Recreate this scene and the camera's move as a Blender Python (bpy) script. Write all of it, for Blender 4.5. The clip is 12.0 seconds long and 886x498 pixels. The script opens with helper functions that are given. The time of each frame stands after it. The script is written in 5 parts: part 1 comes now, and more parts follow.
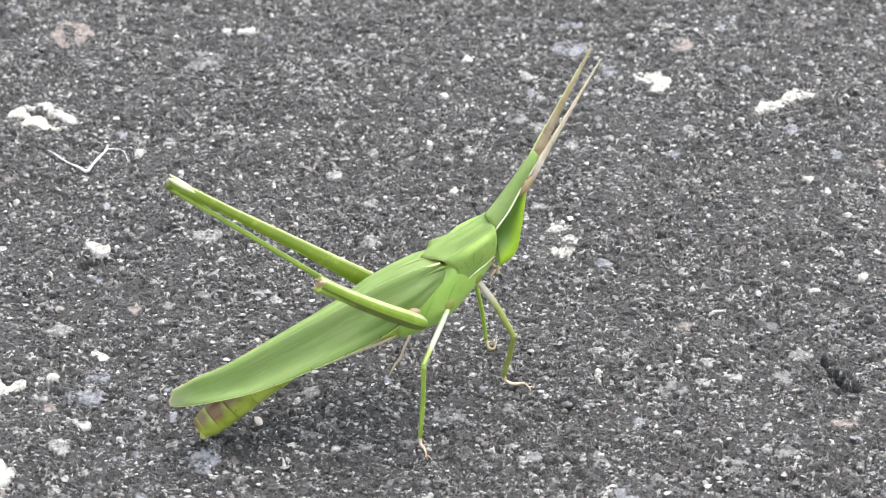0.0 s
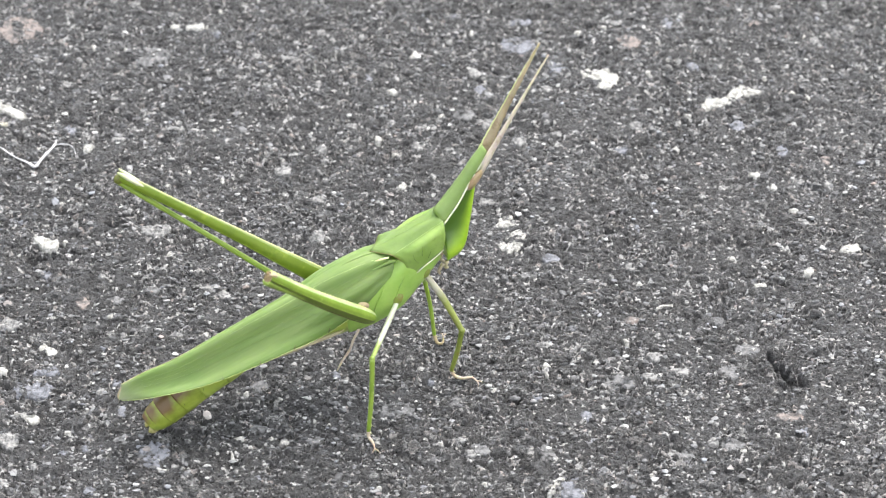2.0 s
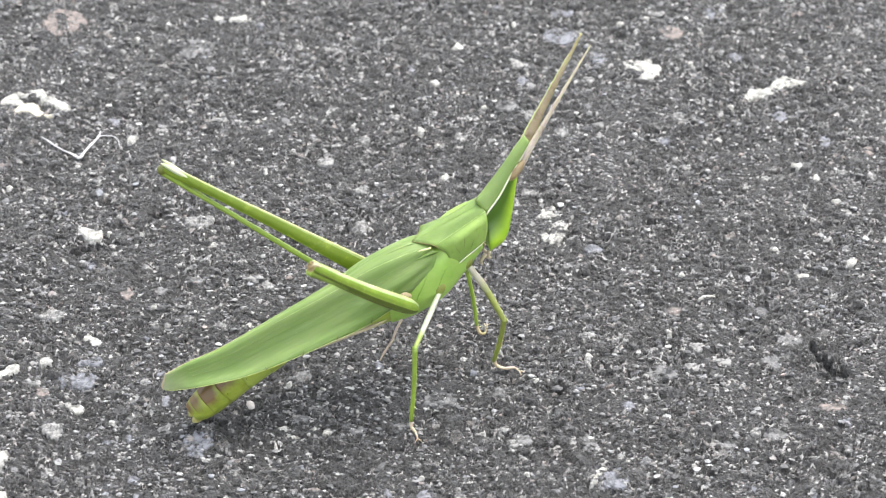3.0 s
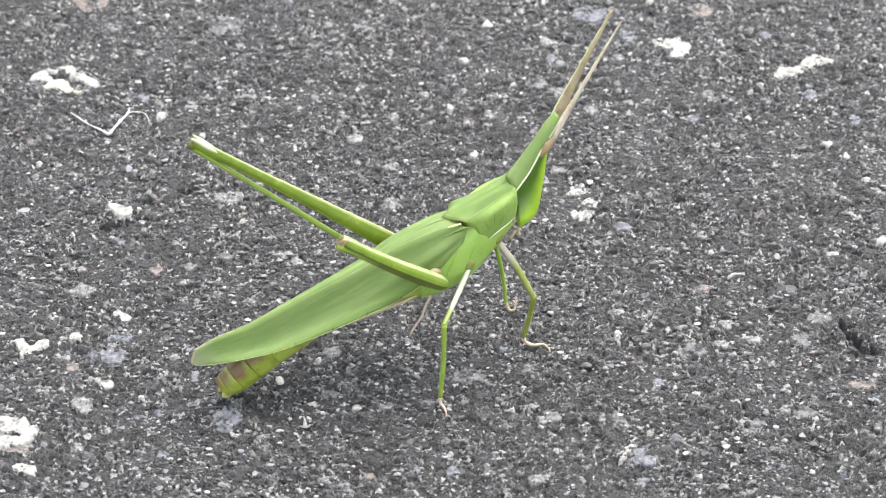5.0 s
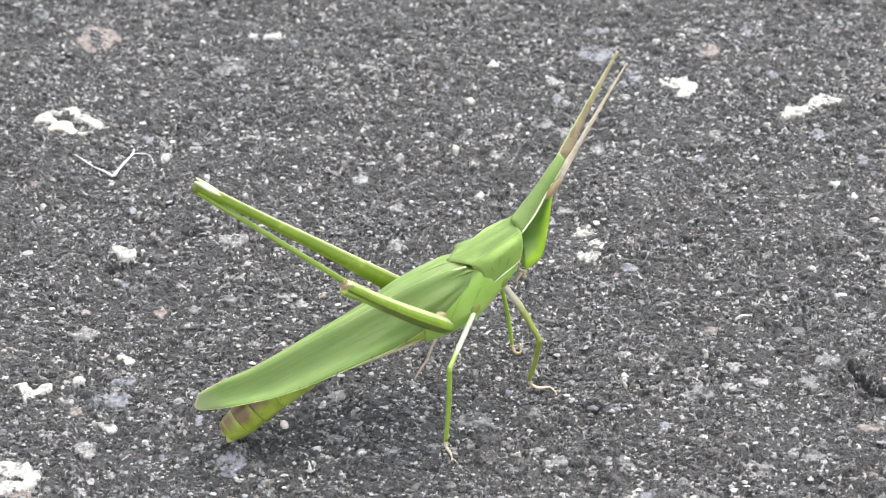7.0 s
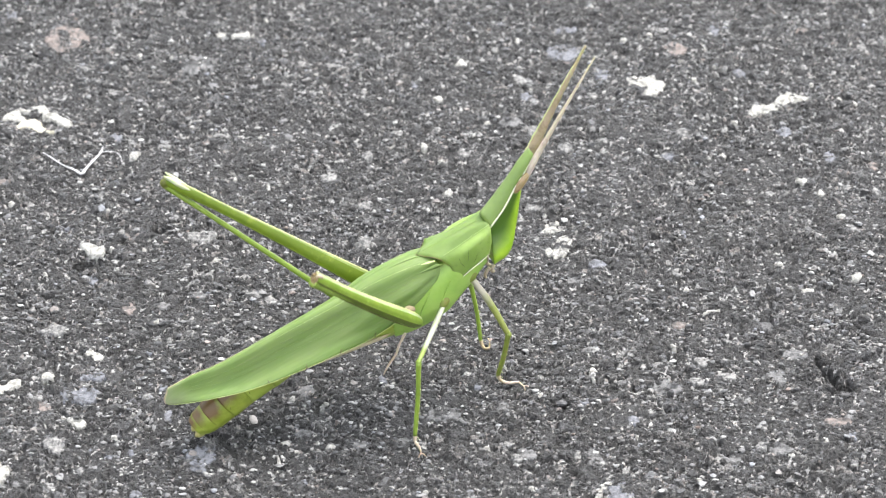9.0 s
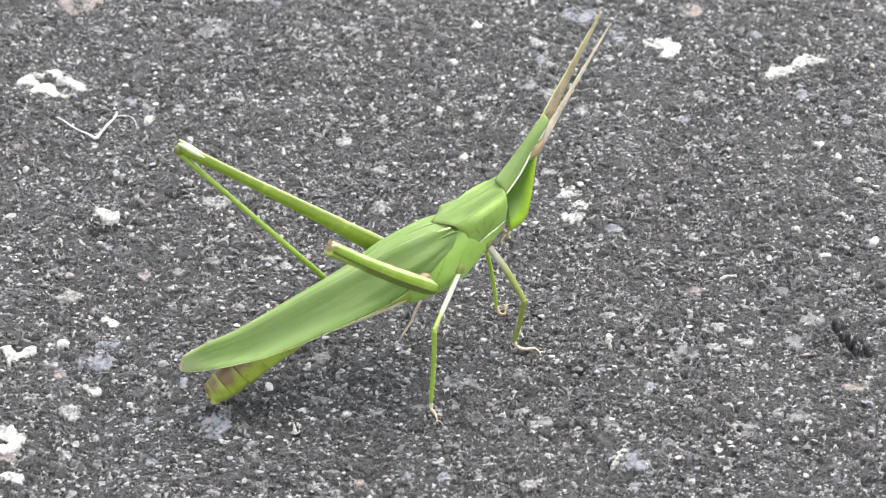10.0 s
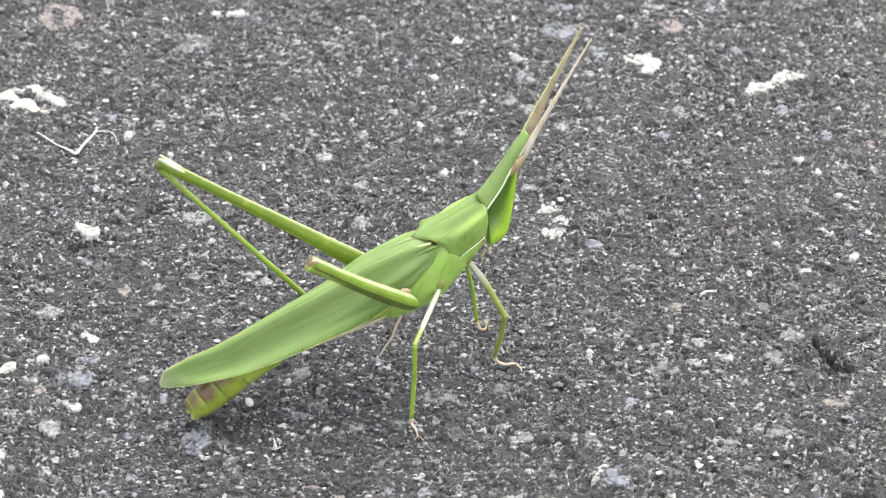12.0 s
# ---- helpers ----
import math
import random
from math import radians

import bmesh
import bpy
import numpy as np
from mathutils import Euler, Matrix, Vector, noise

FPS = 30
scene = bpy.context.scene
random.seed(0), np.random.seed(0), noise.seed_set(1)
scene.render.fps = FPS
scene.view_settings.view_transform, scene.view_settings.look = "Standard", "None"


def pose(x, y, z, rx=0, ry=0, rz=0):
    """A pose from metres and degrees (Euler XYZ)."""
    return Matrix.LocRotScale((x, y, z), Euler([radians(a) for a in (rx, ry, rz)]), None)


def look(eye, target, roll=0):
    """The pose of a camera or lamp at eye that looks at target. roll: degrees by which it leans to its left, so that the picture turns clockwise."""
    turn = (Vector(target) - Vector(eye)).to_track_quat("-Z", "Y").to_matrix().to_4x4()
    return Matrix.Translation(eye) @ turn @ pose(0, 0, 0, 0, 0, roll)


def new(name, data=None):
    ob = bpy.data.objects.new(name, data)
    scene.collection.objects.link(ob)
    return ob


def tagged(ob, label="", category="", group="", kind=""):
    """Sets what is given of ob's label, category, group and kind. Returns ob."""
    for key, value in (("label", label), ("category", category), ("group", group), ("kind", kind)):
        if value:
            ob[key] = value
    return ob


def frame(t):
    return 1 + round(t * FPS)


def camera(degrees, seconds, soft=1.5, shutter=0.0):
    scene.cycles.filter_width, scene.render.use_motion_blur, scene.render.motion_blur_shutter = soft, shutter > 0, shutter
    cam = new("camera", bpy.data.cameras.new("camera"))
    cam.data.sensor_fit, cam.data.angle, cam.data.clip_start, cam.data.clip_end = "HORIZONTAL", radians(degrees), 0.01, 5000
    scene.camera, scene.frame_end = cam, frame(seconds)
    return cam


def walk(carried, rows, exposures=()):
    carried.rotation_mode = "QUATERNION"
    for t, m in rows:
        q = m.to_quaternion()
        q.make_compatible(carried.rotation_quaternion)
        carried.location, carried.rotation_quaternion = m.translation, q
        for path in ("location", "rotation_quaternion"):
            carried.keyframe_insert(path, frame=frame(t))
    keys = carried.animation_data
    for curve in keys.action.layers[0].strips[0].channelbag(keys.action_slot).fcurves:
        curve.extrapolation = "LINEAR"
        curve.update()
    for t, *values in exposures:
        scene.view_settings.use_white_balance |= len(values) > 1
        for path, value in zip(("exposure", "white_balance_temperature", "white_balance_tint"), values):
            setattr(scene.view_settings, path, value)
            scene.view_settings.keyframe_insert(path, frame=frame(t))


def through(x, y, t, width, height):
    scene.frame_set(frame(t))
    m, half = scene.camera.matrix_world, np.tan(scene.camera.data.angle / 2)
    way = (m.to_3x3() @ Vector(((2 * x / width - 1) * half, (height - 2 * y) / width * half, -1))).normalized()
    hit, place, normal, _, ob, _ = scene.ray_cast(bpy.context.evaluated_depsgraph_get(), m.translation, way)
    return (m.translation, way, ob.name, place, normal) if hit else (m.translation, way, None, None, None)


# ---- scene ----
# The shot: a hand-held long-lens view of a slant-faced grasshopper on asphalt.
cam = camera(20.0, 12.0, soft=1.0)
cam.data.dof.use_dof, cam.data.dof.focus_distance, cam.data.dof.aperture_fstop = True, 0.43, 40.0
ROWS = [
    (0, 0.00035, -0.33871, 0.28716, 50.799, -0.261, 0.304),
    (0.5, 0.00165, -0.34025, 0.28664, 50.885, -0.325, 0.014),
    (1, 0.00122, -0.34008, 0.28668, 50.952, -0.585, -0.371),
    (1.5, 0.00107, -0.34045, 0.28679, 50.974, -0.896, -0.523),
    (2, 0.00013, -0.34083, 0.28703, 50.881, -1.060, -0.600),
    (2.5, -0.00040, -0.34144, 0.28697, 50.878, -0.887, -0.309),
    (3, 0.00032, -0.34186, 0.28719, 50.725, -0.406, 0.150),
    (3.2, -0.00044, -0.34213, 0.28684, 50.679, -0.389, 0.248),
    (4.8, -0.00074, -0.34220, 0.28646, 50.277, -0.231, 0.648),
    (5, -0.00072, -0.34261, 0.28611, 50.358, -0.211, 0.677),
    (5.5, -0.00023, -0.34175, 0.28635, 50.396, -0.043, 0.697),
    (6, 0.00031, -0.34114, 0.28549, 50.491, 0.013, 0.800),
    (6.5, 0.00013, -0.34035, 0.28536, 50.618, 0.094, 0.722),
    (7, 0.00021, -0.33949, 0.28595, 51.078, 0.055, 0.783),
    (7.2, -0.00017, -0.34034, 0.28540, 51.464, -0.004, 0.726),
    (8.8, -0.00227, -0.34114, 0.28453, 51.501, -0.697, -0.024),
    (9, -0.00017, -0.34251, 0.28362, 51.472, -0.371, 0.140),
    (9.5, -0.00115, -0.33999, 0.28556, 50.355, -0.293, 0.230),
    (10, -0.00019, -0.33938, 0.28527, 50.256, -0.059, 0.345),
    (10.5, 0.00019, -0.33993, 0.28492, 50.708, -0.077, 0.489),
    (11, -0.00016, -0.34007, 0.28518, 50.948, -0.205, 0.338),
    (11.5, -0.00029, -0.34042, 0.28426, 50.980, -0.349, 0.109),
    (12, -0.00034, -0.33940, 0.28507, 50.632, -0.357, -0.013),
]
walk(cam, [(t, pose(x, y, z, rx, ry, rz)) for t, x, y, z, rx, ry, rz in ROWS])

# ---- light: bright overcast sky, very soft sun ----
SUN_HIGH, SUN_ROUND = 64.0, 40.0   # degrees above the horizon; degrees from +y towards +x
world = bpy.data.worlds.new("overcast_sky")
scene.world = world
world.use_nodes = True
wt = world.node_tree
sky = wt.nodes.new("ShaderNodeTexSky")
sky.sky_type = "NISHITA"
sky.sun_disc = False
sky.sun_elevation, sky.sun_rotation = radians(SUN_HIGH), radians(SUN_ROUND)
sky.dust_density, sky.air_density = 4.0, 1.0
soft_white = wt.nodes.new("ShaderNodeMix")
soft_white.data_type = "RGBA"
soft_white.inputs[0].default_value = 0.6
soft_white.inputs[7].default_value = (7.05, 7.1, 7.06, 1)
wt.links.new(sky.outputs[0], soft_white.inputs[6])
wt.links.new(soft_white.outputs[2], wt.nodes["Background"].inputs[0])
wt.nodes["Background"].inputs[1].default_value = 0.14
sun = new("sun", bpy.data.lights.new("sun", "SUN"))
sun.data.energy, sun.data.angle, sun.data.color = 1.4, radians(40), (1.0, 0.97, 0.92)
a, b = radians(SUN_HIGH), radians(SUN_ROUND)
sun.matrix_world = look((math.sin(b) * math.cos(a), math.cos(b) * math.cos(a), math.sin(a)), (0, 0, 0))
scene.view_settings.exposure = 1.74

MM = 0.001
rng = np.random.default_rng(7)


# ---- materials ----
class Nodes:
    """A short way to write a node material."""

    def __init__(self, name):
        self.mat = bpy.data.materials.new(name)
        self.mat.use_nodes = True
        self.tree = self.mat.node_tree
        self.bsdf = self.tree.nodes["Principled BSDF"]

    def node(self, kind, **values):
        n = self.tree.nodes.new(kind)
        for key, value in values.items():
            setattr(n, key, value)
        return n

    def link(self, a, b):
        self.tree.links.new(a, b)

    def place(self, scale=(1, 1, 1), turn=(0, 0, 0)):
        """Object coordinates, turned first and then scaled."""
        tc = self.node("ShaderNodeTexCoord")
        turned = self.node("ShaderNodeMapping")
        turned.inputs["Rotation"].default_value = turn
        scaled = self.node("ShaderNodeMapping")
        scaled.inputs["Scale"].default_value = scale
        self.link(tc.outputs["Object"], turned.inputs["Vector"])
        self.link(turned.outputs[0], scaled.inputs["Vector"])
        return scaled.outputs[0]

    def noise(self, vector, scale, detail=4.0, rough=0.6):
        n = self.node("ShaderNodeTexNoise")
        n.inputs["Scale"].default_value, n.inputs["Detail"].default_value, n.inputs["Roughness"].default_value = scale, detail, rough
        self.link(vector, n.inputs["Vector"])
        return n.outputs[0]

    def cells(self, vector, scale, feature="F1"):
        n = self.node("ShaderNodeTexVoronoi", feature=feature)
        n.inputs["Scale"].default_value = scale
        self.link(vector, n.inputs["Vector"])
        return n

    def ramp(self, value, stops):
        n = self.node("ShaderNodeValToRGB")
        els = n.color_ramp.elements
        while len(els) < len(stops):
            els.new(0.5)
        for el, (at, colour) in zip(els, stops):
            el.position = at
            el.color = (*colour, 1) if len(colour) == 3 else colour
        self.link(value, n.inputs[0])
        return n.outputs[0]

    def mix(self, factor, one, two, blend="MIX"):
        n = self.node("ShaderNodeMix", data_type="RGBA", blend_type=blend)
        for slot, value in ((0, factor), (6, one), (7, two)):
            if isinstance(value, (int, float)):
                n.inputs[slot].default_value = value
            elif isinstance(value, tuple):
                n.inputs[slot].default_value = (*value, 1)
            else:
                self.link(value, n.inputs[slot])
        return n.outputs[2]

    def bump(self, height, strength, distance):
        n = self.node("ShaderNodeBump")
        n.inputs["Strength"].default_value, n.inputs["Distance"].default_value = strength, distance
        self.link(height, n.inputs["Height"])
        self.link(n.outputs[0], self.bsdf.inputs["Normal"])

    def done(self, colour, rough=0.6, specular=0.5, glow_through=0.0):
        if isinstance(colour, tuple):
            self.bsdf.inputs["Base Color"].default_value = (*colour, 1)
        else:
            self.link(colour, self.bsdf.inputs["Base Color"])
        self.bsdf.inputs["Roughness"].default_value = rough
        self.bsdf.inputs["Specular IOR Level"].default_value = specular
        if glow_through:
            self.bsdf.inputs["Subsurface Weight"].default_value = glow_through
            self.bsdf.inputs["Subsurface Radius"].default_value = (0.4, 0.6, 0.15)
            self.bsdf.inputs["Subsurface Scale"].default_value = 0.0015
        return self.mat


def skin(name, dark, light, turn=(0, 0, 0), stretch=(1, 1, 1), rough=0.42, speck=None, through=0.3, bump=0.25):
    """Insect cuticle: two mottled tones, fine grain along the limb, a waxy gloss."""
    n = Nodes(name)
    v = n.place(stretch, turn)
    big = n.noise(v, 220, 4)
    fine = n.noise(v, 1500, 3)
    c = n.mix(n.ramp(big, [(0.3, (0, 0, 0)), (0.7, (1, 1, 1))]), dark, light)
    c = n.mix(0.25, c, n.ramp(fine, [(0.3, dark), (0.75, light)]))
    if speck:
        c = n.mix(n.ramp(n.noise(v, 420, 5, 0.7), [(0.55, (0, 0, 0)), (0.72, (1, 1, 1))]), c, speck)
    n.bump(fine, bump, 0.0001)
    return n.done(c, rough, 0.45, through)


LEAF_TILT = (0, radians(22), 0)
M_PRONOTUM = skin("pronotum_green", (0.098, 0.172, 0.033), (0.145, 0.226, 0.05), bump=0.45)
M_SIDE = skin("side_green", (0.19, 0.32, 0.055), (0.275, 0.41, 0.09))
M_HEAD = skin("head_green", (0.115, 0.19, 0.044), (0.172, 0.25, 0.066))


def pronotum_skin():
    """Matt green saddle: a darker back and fresher green side lobes, finely pitted; part of that step is side light
    painted into the greens.
    """
    n = Nodes("pronotum_green_lit_lobes")
    v = n.place()
    tone = n.ramp(n.noise(v, 200, 5), [(0.3, (0, 0, 0)), (0.7, (1, 1, 1))])
    lobe = n.node("ShaderNodeAttribute", attribute_name="lobe").outputs["Fac"]
    # back darkened and lobes lightened to paint in light from the side
    c = n.mix(lobe, n.mix(tone, (0.095, 0.168, 0.032), (0.142, 0.222, 0.05)), n.mix(tone, (0.15, 0.256, 0.045), (0.215, 0.33, 0.072)))
    pits = n.noise(v, 1300, 3)
    c = n.mix(n.ramp(pits, [(0.3, (0.35, 0.35, 0.35)), (0.42, (0, 0, 0))]), c, (0.085, 0.15, 0.028))
    n.bump(pits, 0.5, 0.00012)
    return n.done(c, 0.45, 0.4, 0.3)


M_SADDLE = pronotum_skin()


def thigh_skin(name, pale_dark, pale_light, green_dark, green_light, start):
    """Thigh that turns from pale to green towards the knee."""
    n = Nodes(name)
    v = n.place()
    tone = n.ramp(n.noise(v, 260, 4), [(0.3, (0, 0, 0)), (0.7, (1, 1, 1))])
    along = n.node("ShaderNodeAttribute", attribute_name="along").outputs["Fac"]
    turn = n.node("ShaderNodeMath", operation="MULTIPLY_ADD")
    n.link(n.noise(v, 420, 4), turn.inputs[0])
    turn.inputs[1].default_value = 0.35
    n.link(along, turn.inputs[2])
    c = n.mix(n.ramp(turn.outputs[0], [(start + 0.1, (0, 0, 0)), (start + 0.34, (1, 1, 1))]), n.mix(tone, pale_dark, pale_light), n.mix(tone, green_dark, green_light))
    n.bump(n.noise(v, 1500, 3), 0.3, 0.0001)
    return n.done(c, 0.45, 0.45, 0.25)


def face_skin():
    """Bright green cheek with a darker green band below the stripe."""
    n = Nodes("cheek_green_banded")
    v = n.place()
    tone = n.noise(v, 300, 4)
    c = n.mix(n.ramp(tone, [(0.3, (0, 0, 0)), (0.7, (1, 1, 1))]), (0.2, 0.36, 0.013), (0.3, 0.46, 0.033))
    band = n.node("ShaderNodeAttribute", attribute_name="band").outputs["Fac"]
    c = n.mix(band, c, (0.045, 0.105, 0.012))
    n.bump(n.noise(v, 1500, 3), 0.25, 0.0001)
    return n.done(c, 0.36, 0.45, 0.2)


M_CHEEK = face_skin()
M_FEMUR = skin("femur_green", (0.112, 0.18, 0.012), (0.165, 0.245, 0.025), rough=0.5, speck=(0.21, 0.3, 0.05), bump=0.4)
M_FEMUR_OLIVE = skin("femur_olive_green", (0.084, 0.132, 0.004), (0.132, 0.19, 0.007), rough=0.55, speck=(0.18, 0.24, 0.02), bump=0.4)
# pale upper strip, the light on its upturned face painted in
M_FEMUR_TOP = skin("femur_pale_lit_green", (0.15, 0.22, 0.05), (0.24, 0.3, 0.1), rough=0.42, speck=(0.32, 0.37, 0.18), bump=0.4)
# darker copy of the femur green: shade of the downturned face painted in
M_FEMUR_SHADED = skin("femur_shaded_green", (0.075, 0.112, 0.009), (0.115, 0.16, 0.016), rough=0.45, bump=0.4)
M_PALE_KNEE = skin("pale_knee", (0.3, 0.34, 0.18), (0.46, 0.48, 0.34), rough=0.45)
# whiter upper strip of the right thigh, likewise with light painted in
M_FEMUR_WHITE = skin("femur_whitish_lit_green", (0.23, 0.335, 0.13), (0.36, 0.45, 0.24), rough=0.42, speck=(0.5, 0.53, 0.38), bump=0.4)
M_GROOVE = skin("groove_green", (0.045, 0.085, 0.01), (0.085, 0.14, 0.02), rough=0.5)
M_LOW_KEEL = skin("lower_keel_green", (0.06, 0.068, 0.01), (0.12, 0.135, 0.02), rough=0.5)
M_TIBIA = skin("tibia_green", (0.135, 0.21, 0.022), (0.21, 0.29, 0.045), rough=0.4)
M_PALE_LEG = thigh_skin("pale_leg", (0.3, 0.33, 0.23), (0.44, 0.46, 0.36), (0.16, 0.23, 0.04), (0.24, 0.31, 0.08), 0.78)
M_TAN_LEG = thigh_skin("tan_leg", (0.27, 0.255, 0.19), (0.42, 0.395, 0.32), (0.14, 0.165, 0.03), (0.21, 0.235, 0.06), 0.38)
M_OLIVE = skin("olive_tibia", (0.12, 0.15, 0.022), (0.185, 0.225, 0.042), rough=0.45, speck=(0.2, 0.1, 0.05))
M_TARSUS = skin("tan_tarsus", (0.25, 0.19, 0.14), (0.45, 0.385, 0.31), rough=0.5, speck=(0.2, 0.11, 0.06))
M_KNEE = skin("brown_knee", (0.085, 0.055, 0.018), (0.2, 0.145, 0.06), rough=0.5)
M_CREAM = skin("cream_stripe", (0.5, 0.54, 0.34), (0.66, 0.68, 0.5), rough=0.5)
M_PALE_EDGE = skin("pale_green_edge", (0.384, 0.46, 0.179), (0.576, 0.58, 0.314), rough=0.45)
M_KEEL = skin("keel_green", (0.21, 0.325, 0.085), (0.31, 0.42, 0.15), rough=0.45)
M_MARGIN = skin("margin_green", (0.26, 0.34, 0.1), (0.38, 0.44, 0.18), rough=0.45)
M_EYE = skin("tan_eye", (0.2, 0.14, 0.07), (0.34, 0.265, 0.15), stretch=(0.4, 1, 1), rough=0.28, speck=(0.15, 0.07, 0.03))
M_ANTENNA = skin("tan_antenna", (0.22, 0.168, 0.1), (0.35, 0.285, 0.19), rough=0.5, speck=(0.13, 0.08, 0.04))
# paler copy of the antenna tan, with the right blade's light painted in
M_LIT_ANTENNA = skin("lit_antenna", (0.36, 0.3, 0.23), (0.52, 0.45, 0.37), rough=0.5, speck=(0.26, 0.2, 0.14))
M_HIP = skin("tan_hip", (0.16, 0.12, 0.06), (0.32, 0.26, 0.16), rough=0.5, speck=(0.1, 0.05, 0.02))
M_MOUTH = skin("tan_mouthparts", (0.28, 0.24, 0.16), (0.45, 0.38, 0.27), rough=0.5)
M_ABDOMEN = skin("abdomen_green", (0.19, 0.25, 0.03), (0.26, 0.33, 0.06), rough=0.4)


def abdomen_rear():
    """Olive green rear rings, blotched brown on the back."""
    n = Nodes("abdomen_rear")
    v = n.place()
    own = n.node("ShaderNodeAttribute", attribute_name="back").outputs["Fac"]
    mottle = n.noise(v, 500, 4)
    c = n.mix(n.ramp(mottle, [(0.35, (0, 0, 0)), (0.65, (1, 1, 1))]), (0.14, 0.18, 0.016), (0.225, 0.275, 0.04))
    add = n.node("ShaderNodeMath", operation="MULTIPLY_ADD")
    n.link(own, add.inputs[0])
    add.inputs[1].default_value = 0.8
    n.link(n.noise(v, 350, 4), add.inputs[2])
    c = n.mix(n.ramp(add.outputs[0], [(0.6, (0, 0, 0)), (1.35, (1, 1, 1))]), c, (0.1, 0.058, 0.018))
    n.bump(mottle, 0.3, 0.0001)
    return n.done(c, 0.4, 0.45, 0.1)


M_ABDOMEN_REAR = abdomen_rear()

M_ABDOMEN_TIP = skin("abdomen_tip", (0.2, 0.2, 0.05), (0.4, 0.36, 0.2), rough=0.45)
M_PLEURA = skin("pale_pleura", (0.27, 0.25, 0.14), (0.42, 0.36, 0.24), rough=0.5)
M_DARK = skin("dark_joint", (0.03, 0.03, 0.012), (0.09, 0.06, 0.03), rough=0.6)


def wing_skin():
    """Leathery fore wing: long veins, faint darker streaks, a dry tip."""
    n = Nodes("wing_green")
    v = n.place((1, 1, 1), LEAF_TILT)
    along = n.place((0.05, 1, 1), LEAF_TILT)
    streak = n.noise(along, 420, 4)
    vein = n.noise(along, 1500, 3, 0.7)
    blot = n.noise(v, 90, 3)
    c = n.mix(n.ramp(streak, [(0.32, (0, 0, 0)), (0.68, (1, 1, 1))]), (0.1, 0.163, 0.038), (0.158, 0.224, 0.07))
    c = n.mix(n.ramp(vein, [(0.5, (0, 0, 0)), (0.75, (0.5, 0.5, 0.5))]), c, (0.19, 0.265, 0.1))
    c = n.mix(n.ramp(blot, [(0.42, (0, 0, 0)), (0.7, (0.55, 0.55, 0.55))]), c, (0.09, 0.165, 0.034))
    c = n.mix(n.ramp(n.noise(along, 130, 3), [(0.5, (0, 0, 0)), (0.72, (0.6, 0.6, 0.6))]), c, (0.19, 0.29, 0.052))
    dry = n.node("ShaderNodeAttribute", attribute_name="dry").outputs["Fac"]
    c = n.mix(dry, c, n.ramp(streak, [(0.3, (0.25, 0.29, 0.17)), (0.7, (0.36, 0.38, 0.26))]))
    n.bump(vein, 0.5, 0.00015)
    return n.done(c, 0.5, 0.3, 0.3)


M_WING = wing_skin()


def asphalt():
    """Worn asphalt: a dusty grey bitumen film over crushed stone that shows bare where it stands proud; lit tops and
    glints are painted into that pale tone too.
    """
    n = Nodes("asphalt")
    v = n.place()
    base = n.mix(n.ramp(n.noise(v, 110, 5), [(0.35, (0, 0, 0)), (0.68, (1, 1, 1))]), (0.0305, 0.0295, 0.03), (0.054, 0.0534, 0.0545))
    dust = n.noise(v, 1500, 4, 0.7)
    base = n.mix(0.55, base, n.ramp(dust, [(0.3, (0.45, 0.45, 0.45)), (0.55, (1.0, 1.0, 1.0)), (0.78, (2.0, 2.0, 1.97))]), "MULTIPLY")
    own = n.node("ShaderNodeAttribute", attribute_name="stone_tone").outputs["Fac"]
    bare = n.node("ShaderNodeAttribute", attribute_name="stone_bare_lit").outputs["Fac"]
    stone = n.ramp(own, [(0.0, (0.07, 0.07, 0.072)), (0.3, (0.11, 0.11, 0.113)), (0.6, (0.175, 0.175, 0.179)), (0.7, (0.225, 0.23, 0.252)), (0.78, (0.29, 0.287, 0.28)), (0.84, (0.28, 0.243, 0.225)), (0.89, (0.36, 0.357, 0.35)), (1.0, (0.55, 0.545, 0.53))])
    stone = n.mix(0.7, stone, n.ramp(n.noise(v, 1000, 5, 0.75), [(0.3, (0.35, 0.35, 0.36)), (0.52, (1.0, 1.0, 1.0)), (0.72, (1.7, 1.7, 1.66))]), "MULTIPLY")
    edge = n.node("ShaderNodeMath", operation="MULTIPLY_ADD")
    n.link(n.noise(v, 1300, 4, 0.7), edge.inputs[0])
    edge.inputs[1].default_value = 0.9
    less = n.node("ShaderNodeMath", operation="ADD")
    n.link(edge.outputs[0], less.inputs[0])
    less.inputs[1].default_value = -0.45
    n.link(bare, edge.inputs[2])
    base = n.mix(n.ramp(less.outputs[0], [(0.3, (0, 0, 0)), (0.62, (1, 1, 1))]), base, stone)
    relief = n.mix(0.62, n.noise(v, 750, 4, 0.65), n.noise(v, 1900, 3, 0.7))
    n.bump(relief, 1.0, 0.0024)
    mat = n.done(base, 0.4, 0.75)
    n.link(n.ramp(dust, [(0.35, (0.2, 0.2, 0.2)), (0.7, (0.55, 0.55, 0.55))]), n.bsdf.inputs["Roughness"])
    return mat


